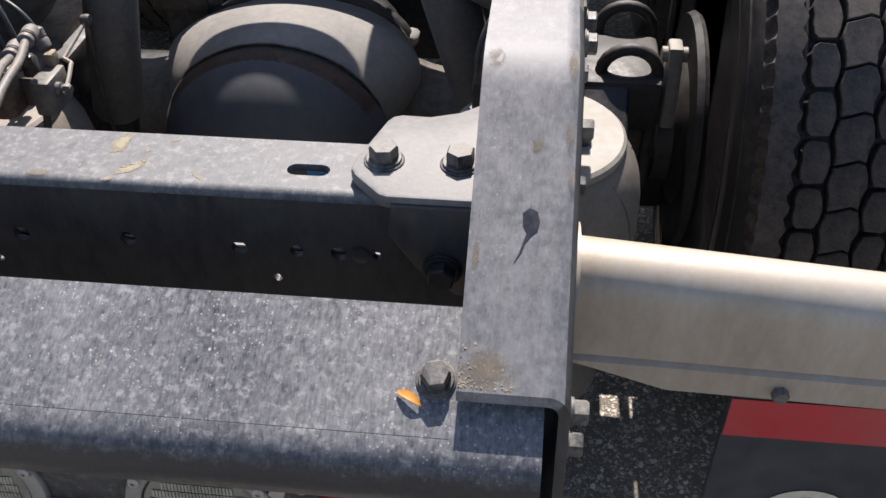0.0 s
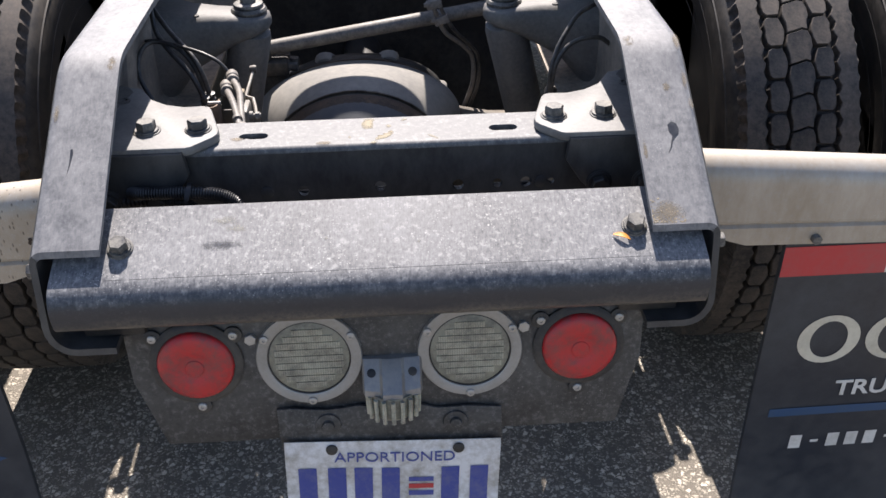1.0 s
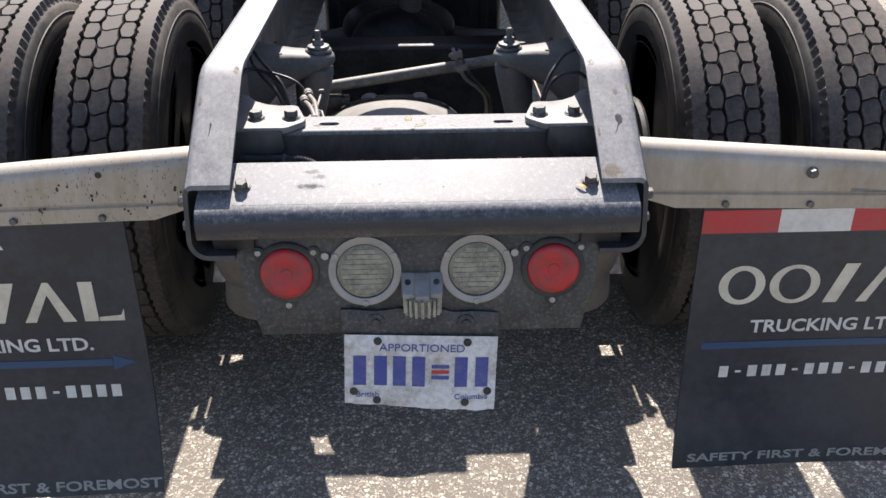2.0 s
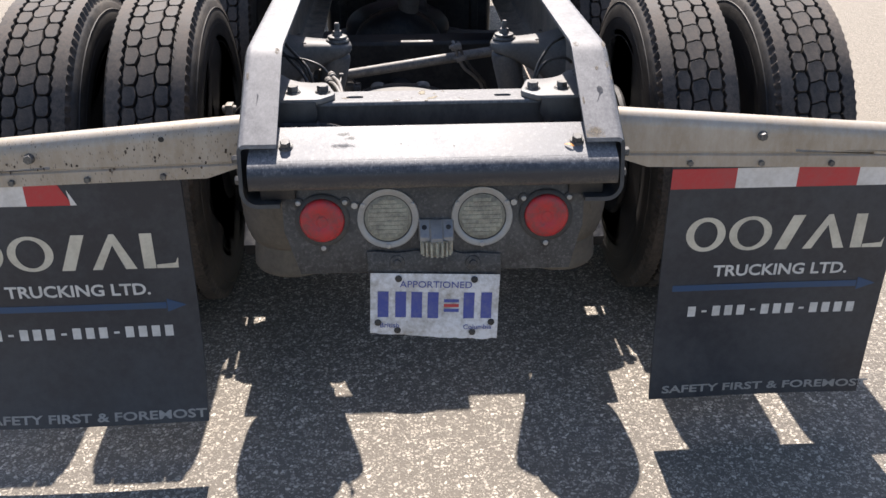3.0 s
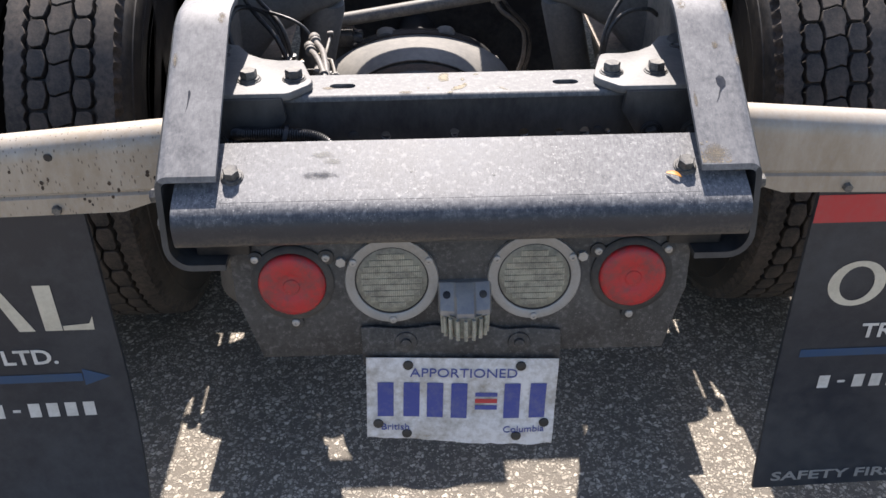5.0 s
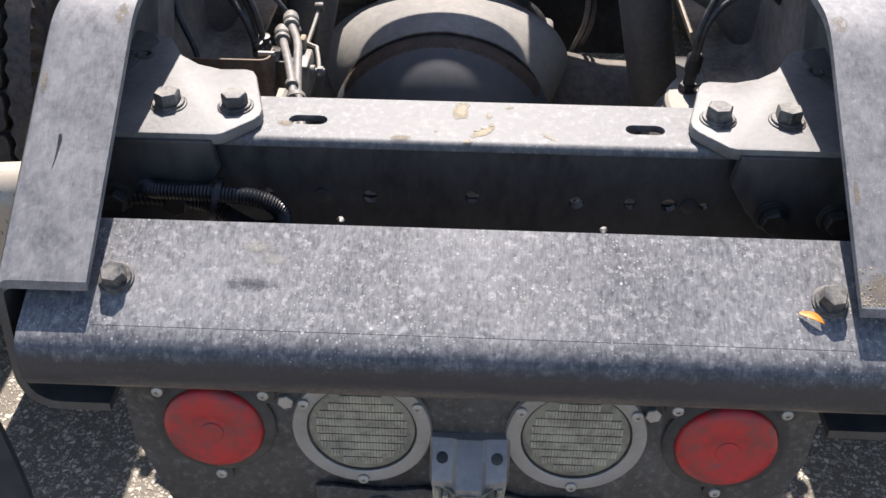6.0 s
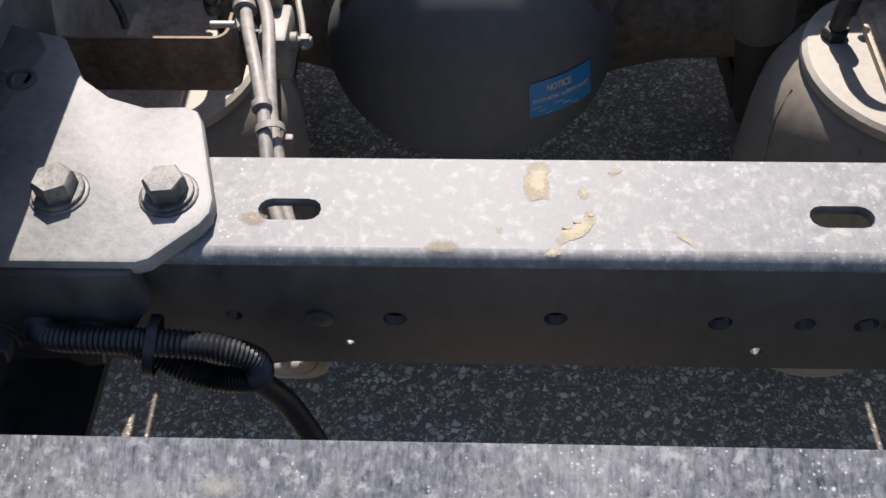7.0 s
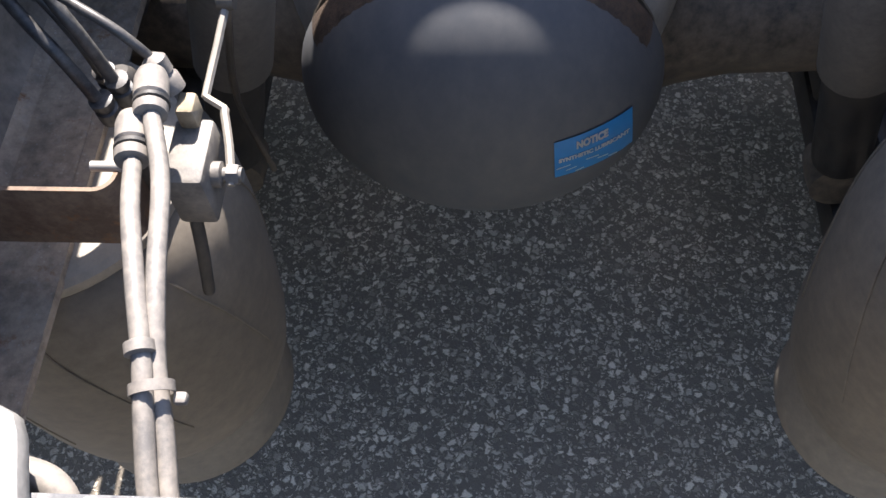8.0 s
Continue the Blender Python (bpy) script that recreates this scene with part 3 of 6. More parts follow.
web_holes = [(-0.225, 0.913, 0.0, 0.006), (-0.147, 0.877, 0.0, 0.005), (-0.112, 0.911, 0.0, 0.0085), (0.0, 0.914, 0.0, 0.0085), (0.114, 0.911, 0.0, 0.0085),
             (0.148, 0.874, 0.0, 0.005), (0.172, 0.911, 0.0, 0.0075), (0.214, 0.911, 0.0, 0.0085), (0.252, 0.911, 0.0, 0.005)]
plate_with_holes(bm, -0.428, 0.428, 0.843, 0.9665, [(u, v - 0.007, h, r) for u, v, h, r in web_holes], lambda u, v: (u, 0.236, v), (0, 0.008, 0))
part("web", bm, M_DARKPAINT, cross, smooth=30)
bm = bmesh.new()
ring = ribbon_outline([(0.245, 0.9755)] + arc2(0.245, 0.9665, 0.009, 90, 180, 6)[1:], 0.008)
loft(bm, [[(x, y, z) for y, z in ring] for x in (-0.428, 0.0, 0.428)])
part("rolled_edge", bm, M_CROSS, cross)
bm = bmesh.new()
box(bm, (-0.428, 0.244, 0.843), (0.428, 0.305, 0.851), 0.002)
part("bottom_flange", bm, M_PAINT, cross)
for x, z, _, r in web_holes:
    if r > 0.006:
        bm = bmesh.new()
        box(bm, (x - 0.016, 0.2465, z - 0.037), (x + 0.016, 0.2525, z - 0.0155 + 0.002 * math.sin(x * 40)), 0.001)
        part("backing_washer", bm, M_DARKPAINT, cross)
for x, z in ((-0.165, 0.911), (0.236, 0.911)):
    bm = bmesh.new()
    lathe(bm, (x, 0.2365, z - 0.007), (0, -1, 0), [(0.0095, 0), (0.0095, 0.002), (0.007, 0.003), (0, 0.003)], 16)
    part("plug", bm, M_DARKPAINT, cross)


# ---- gusset brackets ----
def gusset(s):
    g = thing("gusset_bracket", (s * 0.33, 0.28, 0.985), "black cast gusset bracket bolted between rail and crossmember", "bracket", "gusset brackets")
    top = 0.9902
    line = [(0.427, 0.219), (0.268, 0.219), (0.260, 0.222), (0.233, 0.250), (0.228, 0.260), (0.228, 0.272), (0.249, 0.344), (0.254, 0.353), (0.263, 0.357), (0.292, 0.356), (0.320, 0.366),
            (0.345, 0.386), (0.37, 0.43), (0.427, 0.45)]
    bm = bmesh.new()
    slab(bm, [(s * x, y, top) for x, y in line], (0, 0, -0.0145), 0.0035, 2)
    part("plate", bm, M_GUSSET, g)
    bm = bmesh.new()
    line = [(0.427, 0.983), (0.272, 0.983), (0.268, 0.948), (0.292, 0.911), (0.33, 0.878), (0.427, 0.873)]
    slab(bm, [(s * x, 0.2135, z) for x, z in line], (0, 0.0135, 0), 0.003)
    part("rear_web", bm, M_DARKPAINT, g)
    bm = bmesh.new()
    line = [(0.222, 0.9), (0.48, 0.9), (0.56, 1.04), (0.50, 1.06), (0.40, 1.025), (0.30, 1.005), (0.222, 0.992)]
    slab(bm, [(s * 0.4285, y, z) for y, z in line], (-s * 0.014, 0, 0), 0.004)
    part("side_web", bm, M_ROUGHCAST, g)
    bm = bmesh.new()
    slab(bm, [(s * x, y, top - 0.001) for x, y in ((0.4262, 0.236), (0.404, 0.236), (0.396, 0.33), (0.380, 0.415), (0.392, 0.436), (0.4262, 0.446))], (0, 0, 0.0018), 0.0006)
    part("cast_skin", bm, M_ROUGHCAST, g)
    for k in range(3):
        bm = bmesh.new()
        box(bm, (s * 0.412 - 0.010, 0.372 + 0.008 * k, top - 0.001), (s * 0.412 + 0.010, 0.3755 + 0.008 * k, top + 0.002), 0.001)
        part("casting_mark", bm, M_ROUGHCAST, g)
    bm = bmesh.new()
    lathe(bm, (s * 0.388, 0.382, top - 0.001), (0, 0, 1), [(0.011, 0), (0.011, 0.002), (0.009, 0.003), (0.007, 0.003), (0.006, 0.001)], 20)
    part("casting_mark", bm, M_ROUGHCAST, g)
    rng = random.Random(17)
    for row in range(3):
        for k in range(6):
            x, y = 0.408 + 0.007 * row, 0.262 + 0.016 * k
            bm = bmesh.new()
            box(bm, (s * x - 0.0018, y, top - 0.001), (s * x + 0.0018, y + 0.006 + 0.006 * rng.random(), top + 0.0018), 0.0006)
            part("casting_mark", bm, M_ROUGHCAST, g)
    for x in (0.330, 0.2575):
        bolt(g, (s * x, 0.274, top - 0.001), (0, 0, 1), 0.0140, 0.0125, 0.0195, turn=0.5 * x * 9)
    bolt(g, (s * 0.318, 0.214, 0.911), (0, -1, 0), 0.014, 0.012, 0.019, M_DARK)
    bolt(g, (s * 0.385, 0.214, 0.911), (0, -1, 0), 0.014, 0.012, 0.019, M_DARK)
    return g


for s in (-1, 1):
    gusset(s).location.z -= 0.003
cross.location.z -= 0.003
cross.location.y -= 0.001

# ---- lamp panel ----
PY = 0.037
panel = thing("lamp_panel", (0, PY, 0.63), "dirty black steel lamp panel hung under the beam", "panel")
bm = bmesh.new()
line = [(-0.352, 0.888), (0.356, 0.888), (0.352, 0.728), (0.347, 0.715), (0.323, 0.624), (-0.314, 0.624), (-0.342, 0.715), (-0.347, 0.728)]
slab(bm, [(x, PY, z) for x, z in line], (0, 0.005, 0), 0.0012)
part("plate", bm, M_PANEL, panel)
for x in (-0.182, 0.188):
    bolt(panel, (x, PY, 0.790), (0, -1, 0), 0.0085, 0.006, 0.0, M_ZINC)


def tail_lamp(x, group, red):
    z = 0.7570
    at = (x, PY, z)
    if red:
        lamp = thing("tail_lamp", at, "round red tail lamp, dusty, in a black rubber mount", "tail lamp", group)
        bm = bmesh.new()
        lathe(bm, at, (0, -1, 0), [(0.063, 0), (0.063, 0.004), (0.058, 0.008), (0.052, 0.008), (0.052, 0.002)], 48)
        part("grommet", bm, M_RUBBER, lamp)
        for a in (38, 142, 270):
            bm = bmesh.new()
            c = Vector((x + 0.068 * math.cos(radians(a)), PY, z + 0.068 * math.sin(radians(a))))
            lathe(bm, c, (0, -1, 0), [(0.012, 0), (0.012, 0.004), (0.01, 0.005), (0, 0.005)], 16)
            part("mount_ear", bm, M_RUBBER, lamp)
        bm = bmesh.new()
        lathe(bm, at, (0, -1, 0), [(0.051, 0.002), (0.0515, 0.009), (0.049, 0.013), (0.042, 0.0155), (0.022, 0.017), (0.0205, 0.0160), (0.0125, 0.0160), (0.0115, 0.0172), (0, 0.0172)], 56)
        part("lens", bm, M_REDLENS, lamp, "dusty red lens")
        spots, r, proud = (38, 142, 270), 0.068, 0.005
    else:
        lamp = thing("reversing_lamp", at, "round clear reversing lamp in a steel flange ring", "reversing lamp", group)
        bm = bmesh.new()
        lathe(bm, at, (0, -1, 0), [(0.0725, 0), (0.0725, 0.003), (0.0710, 0.0055), (0.0590, 0.0062), (0.0568, 0.005), (0.0568, 0.001)], 56)
        part("flange_ring", bm, M_RING, lamp, "dull stainless ring")
        bm = bmesh.new()
        lathe(bm, at, (0, -1, 0), [(0.0566, 0.001), (0.0566, 0.0030), (0.0546, 0.0034), (0.0546, 0.001)], 48)
        part("gasket", bm, M_RUBBER, lamp)
        bm = bmesh.new()
        lathe(bm, at, (0, -1, 0), [(0.0545, 0.0008), (0.0545, 0.003), (0.0500, 0.0046), (0, 0.0050)], 48)
        part("lens", bm, M_GROOVE, lamp, "yellowed clear lens")
        bm = bmesh.new()
        for k in range(-4, 5):
            zz = k * 0.0103
            for j in range(-16, 17):
                xx = j * 0.0032
                if math.hypot(abs(xx) + 0.001, abs(zz) + 0.003) < 0.0490:
                    box(bm, (x + xx - 0.0012, PY - 0.0062, z + zz - 0.0044), (x + xx + 0.0012, PY - 0.0046, z + zz + 0.0044))
        part("prism_ribs", bm, M_CLEARLENS, lamp, smooth=0)
        spots, r, proud = (30, 150, 270), 0.0668, 0.006
    for a in spots:
        c = Vector((x + r * math.cos(radians(a)), PY - proud, z + r * math.sin(radians(a))))
        bm = bmesh.new()
        lathe(bm, c, (0, -1, 0), [(0.0062, 0), (0.0058, 0.0022), (0.004, 0.0034), (0.0022, 0.0034), (0.0018, 0.002), (0, 0.002)], 14)
        part("screw", bm, M_ZINC, lamp)
    return lamp


lamps = [tail_lamp(x, "tail lamps", True) for x in (-0.2575, 0.2645)]
lamps += [tail_lamp(x, "reversing lamps", False) for x in (-0.1055, 0.1140)]

# ---- number plate lamp ----
pl = thing("number_plate_lamp", (0.006, PY, 0.72), "small grey metal lamp hood with ribbed lens over the plate", "lamp")
CX = 0.006
bm = bmesh.new()
profile = [(PY, 0.751), (PY - 0.010, 0.750), (PY - 0.030, 0.735), (PY - 0.046, 0.714), (PY - 0.046, 0.705), (PY, 0.705)]
loft(bm, [[(CX + x, y if y == PY else PY - (PY - y) * k, z) for y, z in profile] for x, k in ((-0.041, 0.42), (-0.038, 0.66), (-0.017, 0.76), (-0.013, 0.96), (0.013, 0.96), (0.017, 0.76), (0.038, 0.66), (0.041, 0.42))])
part("hood", bm, M_FIN, pl, smooth=25)
bm = bmesh.new()
lathe(bm, (CX, PY - 0.014, 0.664), (0, 0, 1), [(0.0, 0.004), (0.024, 0.004), (0.030, 0.010), (0.032, 0.043)], 28)
part("lens", bm, M_GROOVE, pl, "ribbed cloudy lens")
for k in range(9):
    a = radians(188 + 20.5 * k)
    bm = bmesh.new()
    p = Vector((CX + 0.0345 * math.cos(a), PY - 0.014 + 0.0345 * math.sin(a), 0.670))
    tube(bm, [p, p + Vector((0.0015 * math.cos(a), 0.0015 * math.sin(a), 0.035))], 0.0032, 6, 1)
    part("lens_rib", bm, M_CLEARLENS, pl)
for x in (-0.03, 0.03):
    bm = bmesh.new()
    lathe(bm, (CX + x * 0.93, PY - 0.020, 0.735), (0, -0.75, 0.66), [(0.0062, 0), (0.0062, 0.0015), (0.004, 0.002), (0, 0.002)], 12)
    part("screw", bm, M_DARK, pl)

# ---- plate bracket and number plate ----
br = thing("plate_bracket", (0, 0.03, 0.62), "black strip bracket with two dusty round washers above the plate", "bracket")
bm = bmesh.new()
n_pts = 14
outline = [(-0.157 + 0.314 * i / n_pts, 0.660 - 0.012 * (i / n_pts - 0.5) + (0.004 if 4 < i < 10 else 0.0) + 0.0015 * math.sin(i * 1.7)) for i in range(n_pts + 1)]
slab(bm, [(x, 0.029, z) for x, z in outline + [(0.160, 0.588), (-0.156, 0.598)]], (0, 0.005, 0), 0.001)
part("strip", bm, M_PANEL, br)
for x in (-0.087, 0.092):
    bm = bmesh.new()
    lathe(bm, (x, 0.0288, 0.636 - 0.03 * x), (0, -1, 0), [(0.018, 0), (0.017, 0.003), (0.009, 0.004), (0.008, 0.009), (0, 0.011)], 20)
    part("washer", bm, M_PANEL, br, "rusty dark washer and bolt")

plate = thing("number_plate", (0, 0.012, 0.47), "bent dirty white number plate with blue markings", "number plate")


def plate_y(x, z):
    return 0.021 - 0.004 * math.sin(x * 21 + 0.7) * (0.64 - z) / 0.17 + 0.0015 * math.sin(z * 60)


bm = bmesh.new()
NX, NZ = 30, 14
PW, PT, PB = 0.1535, 0.6275, 0.4665
grid = {}
for i in range(NX + 1):
    for k in range(NZ + 1):
        x = -PW + 2 * PW * i / NX
        rag = 0.0035 * noise.noise(Vector((x * 30, 1, 2))) + 0.003 * noise.noise(Vector((x * 90, 4, 2)))
        z = PB + rag + 0.006 * (x / PW) * -1 + (PT - PB - rag) * k / NZ if k < NZ else PT
        grid[i, k] = bm.verts.new((x, plate_y(x, z), z))
for i in range(NX):
    for k in range(NZ):
        bm.faces.new([grid[i, k], grid[i + 1, k], grid[i + 1, k + 1], grid[i, k + 1]])
out = bmesh.ops.extrude_face_region(bm, geom=list(bm.faces))["geom"]
bmesh.ops.translate(bm, verts=[g for g in out if isinstance(g, bmesh.types.BMVert)], vec=(0, 0.0012, 0))
part("plate_sheet", bm, M_PLATE, plate)


FACE = Matrix(((1, 0, 0, 0), (0, 0, -1, 0), (0, 1, 0, 0), (0, 0, 0, 1)))


def on_plate(name, words, x, z, w, h, material):
    lettering(name, words, w, h, Matrix.Translation((x, 0, z)) @ FACE, material, plate, lambda p: Vector((p.x, p.y + plate_y(p.x, p.z) - 0.0012, p.z)))


on_plate("letter", "APPORTIONED", 0.002, 0.6015, 0.172, 0.0165, M_PLATEBLUE)
on_plate("letter", "British", -0.107, 0.4955, 0.045, 0.0125, M_PLATEBLUE)
on_plate("letter", "Columbia", 0.104, 0.4945, 0.068, 0.0125, M_PLATEBLUE)


def plate_bar(name, x0, x1, z0, z1, material, tilt=0.0):
    bm = bmesh.new()
    k = 6
    vs = [[bm.verts.new((x0 + (x1 - x0) * a + tilt * (z0 + (z1 - z0) * i / k - z0), 0, z0 + (z1 - z0) * i / k)) for i in range(k + 1)] for a in (0, 0.5, 1)]
    for a, b in zip(vs, vs[1:]):
        for i in range(k):
            bm.faces.new([a[i], b[i], b[i + 1], a[i + 1]])
    for v in bm.verts:
        v.co.y = plate_y(v.co.x, v.co.z) - 0.0012
    part(name, bm, material, plate)


for x in (-0.123, -0.081, -0.043, -0.004, 0.082, 0.124):
    plate_bar("character_bar", x - 0.013, x + 0.013, 0.516, 0.582, M_PLATEBLUE)
for k, m in ((0, M_PLATEBLUE), (1, M_TAPER), (2, M_PLATEBLUE)):
    plate_bar("emblem_stripe", 0.022, 0.058, 0.532 + 0.012 * k, 0.540 + 0.012 * k, m)
for x, z in ((-0.087, 0.615), (0.093, 0.615), (-0.135, 0.502), (0.137, 0.506), (-0.088, 0.482), (0.092, 0.481)):
    bm = bmesh.new()
    lathe(bm, (x, plate_y(x, z) - 0.0008, z), (0, -1, 0), [(0.0085, 0), (0.008, 0.002), (0.004, 0.0035), (0, 0.0035)], 14)
    part("screw", bm, M_DARK, plate)


plate.location = (-0.0035, 0.012, 0.4645)
plate.rotation_euler = (0, radians(2.2), 0)
br.location.z += 0.012
pl.location.z += 0.003
# the whole lamp panel leans, its foot towards the rear
LEAN = Matrix.Translation((0, PY, 0.794)) @ Matrix.Rotation(radians(-9), 4, 'X') @ Matrix.Translation((0, -PY, -0.794))
for ob in [panel, pl, br, plate] + lamps:
    ob.matrix_basis = LEAN @ Matrix.LocRotScale(ob.location, ob.rotation_euler, None)


# ---- mud flap hangers ----
def hanger(s):
    y0 = 0.165 if s > 0 else 0.155
    h = thing("mud_flap_hanger", (s * 0.46, y0 + 0.03, 0.83), "weathered grey tapered metal mud flap hanger bar", "mud flap hanger", "mud flap hangers")
    bm = bmesh.new()

    def section(x, low):
        top = 0.9605 - 0.081 * (x - 0.45)
        bot = 0.8165 - 0.024 * (x - 0.53)
        line = [(y0 + 0.07, bot + 0.075)] + [(y0 + 0.07, top - 0.035)] + arc2(y0 + 0.035, top - 0.035, 0.035, 0, 180, 10)
        line += [(y0 + 0.001, top - 0.07), (y0, max(bot + 0.040, low)), (y0 + 0.005, max(bot + 0.036, low - 0.001)), (y0 + 0.005, max(bot + 0.034, low - 0.002)), (y0, max(bot + 0.030, low - 0.003)), (y0, max(bot, low - 0.004))]
        return [(s * x, y, z) for y, z in ribbon_outline(line, 0.004)]

    xs = [(0.444, 0.85), (0.47, 0.842), (0.535, 0.80), (0.7, 0.0), (0.9, 0.0), (1.1, 0.0), (1.262, 0.0)]
    loft(bm, [section(x, low) for x, low in xs])
    part("bar", bm, M_ALU if s > 0 else M_ALUSPOT, h, smooth=35)
    for x in (0.639, 0.8175, 0.995, 1.17):
        bolt(h, (s * x, y0, 0.827 - 0.022 * (x - 0.53)), (0, -1, 0), 0.008, 0.009, 0.0, M_BOLT, turn=x * 7)
    if s > 0:
        bolt(h, (s * 0.810, y0, 0.892), (0, -1, 0), 0.010, 0.009, 0.0125, M_BOLT)
    else:
        bm = bmesh.new()
        lathe(bm, (s * 0.632, y0 + 0.0002, 0.917), (0, -1, 0), [(0.007, 0.0), (0.006, 0.0012), (0, 0.0012)], 12)
        part("plug", bm, M_DARK, h)
        bolt(h, (s * 0.942, y0, 0.877), (0, -1, 0), 0.0115, 0.009, 0.0125, M_BOLT)
    bm = bmesh.new()
    lathe(bm, (s * 0.4375, y0 + 0.035, 0.912), (s, 0, 0), [(0.058, 0), (0.058, 0.006), (0.03, 0.008), (0.03, 0.03), (0, 0.03)], 20)
    part("end_plate", bm, M_ALU, h)
    return h


for s in (-1, 1):
    hanger(s)


# ---- mud flaps ----
def mud_flap(s):
    cx, y = (0.905, 0.1825) if s > 0 else (-0.908, 0.1725)
    half = 0.306
    f = thing("mud_flap", (cx, y, 0.125), "black rubber mud flap with cream lettering and reflective tape", "mud flap", "mud flaps")
    low = 0.117 if s > 0 else 0.135

    def sag(x, z):
        kick = 0.010 * max(0.0, (0.42 - z) / 0.30) ** 2 if s > 0 else 0.060 * max(0.0, (0.52 - z) / 0.385) ** 2
        return y - 0.012 - kick + 0.006 * math.sin((x - cx) * 6 + s) * (0.82 - z) / 0.7

    bm = bmesh.new()
    k, j = 16, 12
    g = {}
    for a in range(k + 1):
        for b in range(j + 1):
            z = low + (0.828 - low) * b / j
            w = half - (0.002 if s < 0 else 0.008) * (1 - b / j) ** 2
            x = cx - w + 2 * w * a / k
            g[a, b] = bm.verts.new((x, sag(x, z), z))
    for a in range(k):
        for b in range(j):
            bm.faces.new([g[a, b], g[a + 1, b], g[a + 1, b + 1], g[a, b + 1]])
    out = bmesh.ops.extrude_face_region(bm, geom=list(bm.faces))["geom"]
    bmesh.ops.translate(bm, verts=[q for q in out if isinstance(q, bmesh.types.BMVert)], vec=(0, 0.009, 0))
    part("flap_sheet", bm, M_FLAP, f)

    def strip(name, outline, material, label="", lift=0.0012):
        bm = bmesh.new()
        bm.faces.new([bm.verts.new((x, 0, z)) for x, z in outline])
        bmesh.ops.triangulate(bm, faces=list(bm.faces))
        bmesh.ops.subdivide_edges(bm, edges=list(bm.edges), cuts=3, use_grid_fill=True)
        for v in bm.verts:
            v.co.y = sag(v.co.x, v.co.z) - lift
        return part(name, bm, material, f, label)

    def words(text, x, z, w, h, material):
        lettering("letter", text, w, h, Matrix.Translation((x, 0, z)) @ FACE, material, f, lambda p: Vector((p.x, p.y + sag(p.x, p.z) - 0.0012, p.z)), bold=0.02)

    # reflective tape
    z0, z1 = (0.752, 0.806) if s > 0 else (0.752, 0.806)
    edges = [0.600, 0.764, 0.920, 1.076, 1.210] if s > 0 else [-1.214, -1.13, -0.975, -0.872]
    tones = (M_TAPER, M_TAPEW, M_TAPER, M_TAPEW) if s > 0 else (M_TAPER, M_TAPEW, M_TAPER)
    for k2, (a, b) in enumerate(zip(edges, edges[1:])):
        if s < 0 and k2 == 2:
            strip("tape_piece", [(a, z0), (b, z0), (b + 0.0, z0 + 0.012), (b - 0.022, z1), (a, z1)], tones[k2])
            strip("tape_piece", [(b, z0), (b + 0.016, z0), (b - 0.004, z1 - 0.012), (b, z0 + 0.012)], M_TAPEW)
        else:
            strip("tape_piece", [(a, z0), (b, z0), (b, z1), (a, z1)], tones[k2])
    ox = 0.0 if s > 0 else -1.817
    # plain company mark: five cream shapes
    zb, zt = 0.574, 0.672

    def ring_shape(x0, x1, inner):
        c, rx, rz = (x0 + x1) / 2 + ox, (x1 - x0) / 2, (zt - zb) / 2
        zc = (zt + zb) / 2
        bm = bmesh.new()
        n2 = 28
        o = [bm.verts.new((c + rx * math.cos(2 * math.pi * i / n2), 0, zc + rz * math.sin(2 * math.pi * i / n2))) for i in range(n2)]
        p = [bm.verts.new((c + rx * inner * 0.9 * math.cos(2 * math.pi * i / n2), 0, zc + rz * inner * 1.15 * math.sin(2 * math.pi * i / n2))) for i in range(n2)]
        for i in range(n2):
            bm.faces.new([o[i], o[(i + 1) % n2], p[(i + 1) % n2], p[i]])
        for v in bm.verts:
            v.co.y = sag(v.co.x, v.co.z) - 0.0012
        part("mark_shape", bm, M_CREAM, f)

    ring_shape(0.655, 0.758, 0.66)
    ring_shape(0.768, 0.880, 0.70)
    strip("mark_shape", [(0.893 + ox, zb), (0.925 + ox, zb), (0.962 + ox, zt), (0.930 + ox, zt)], M_CREAM)
    strip("mark_shape", [(0.968 + ox, zb), (0.992 + ox, zb), (1.026 + ox, zt - 0.03), (1.05 + ox, zb), (1.078 + ox, zb), (1.034 + ox, zt), (1.022 + ox, zt)], M_CREAM)
    strip("mark_shape", [(1.095 + ox, zb), (1.125 + ox, zb), (1.125 + ox, zt), (1.095 + ox, zt)], M_CREAM)
    strip("mark_shape", [(1.127 + ox, zb), (1.18 + ox, zb), (1.182 + ox, zb + 0.03), (1.174 + ox, zb + 0.014), (1.127 + ox, zb + 0.01)], M_CREAM)
    words("TRUCKING LTD.", 0.9205 + ox, 0.5155, 0.360, 0.034, M_WHITE)
    za = 0.466
    strip("arrow_stripe", [(0.637 + ox, za - 0.009), (1.135 + ox, za - 0.009), (1.135 + ox, za + 0.009), (0.637 + ox, za + 0.009)], M_BLUE)
    strip("arrow_head", [(1.137 + ox, za - 0.019), (1.186 + ox, za), (1.137 + ox, za + 0.019)], M_BLUE)
    for k2 in range(14):
        x = 0.687 + 0.0335 * k2 + ox
        if k2 in (1, 5, 9):
            strip("character_bar", [(x + 0.004, 0.390), (x + 0.018, 0.390), (x + 0.018, 0.396), (x + 0.004, 0.396)], M_WHITE)
        else:
            strip("character_bar", [(x, 0.378), (x + 0.021, 0.378), (x + 0.021, 0.409), (x, 0.409)], M_WHITE)
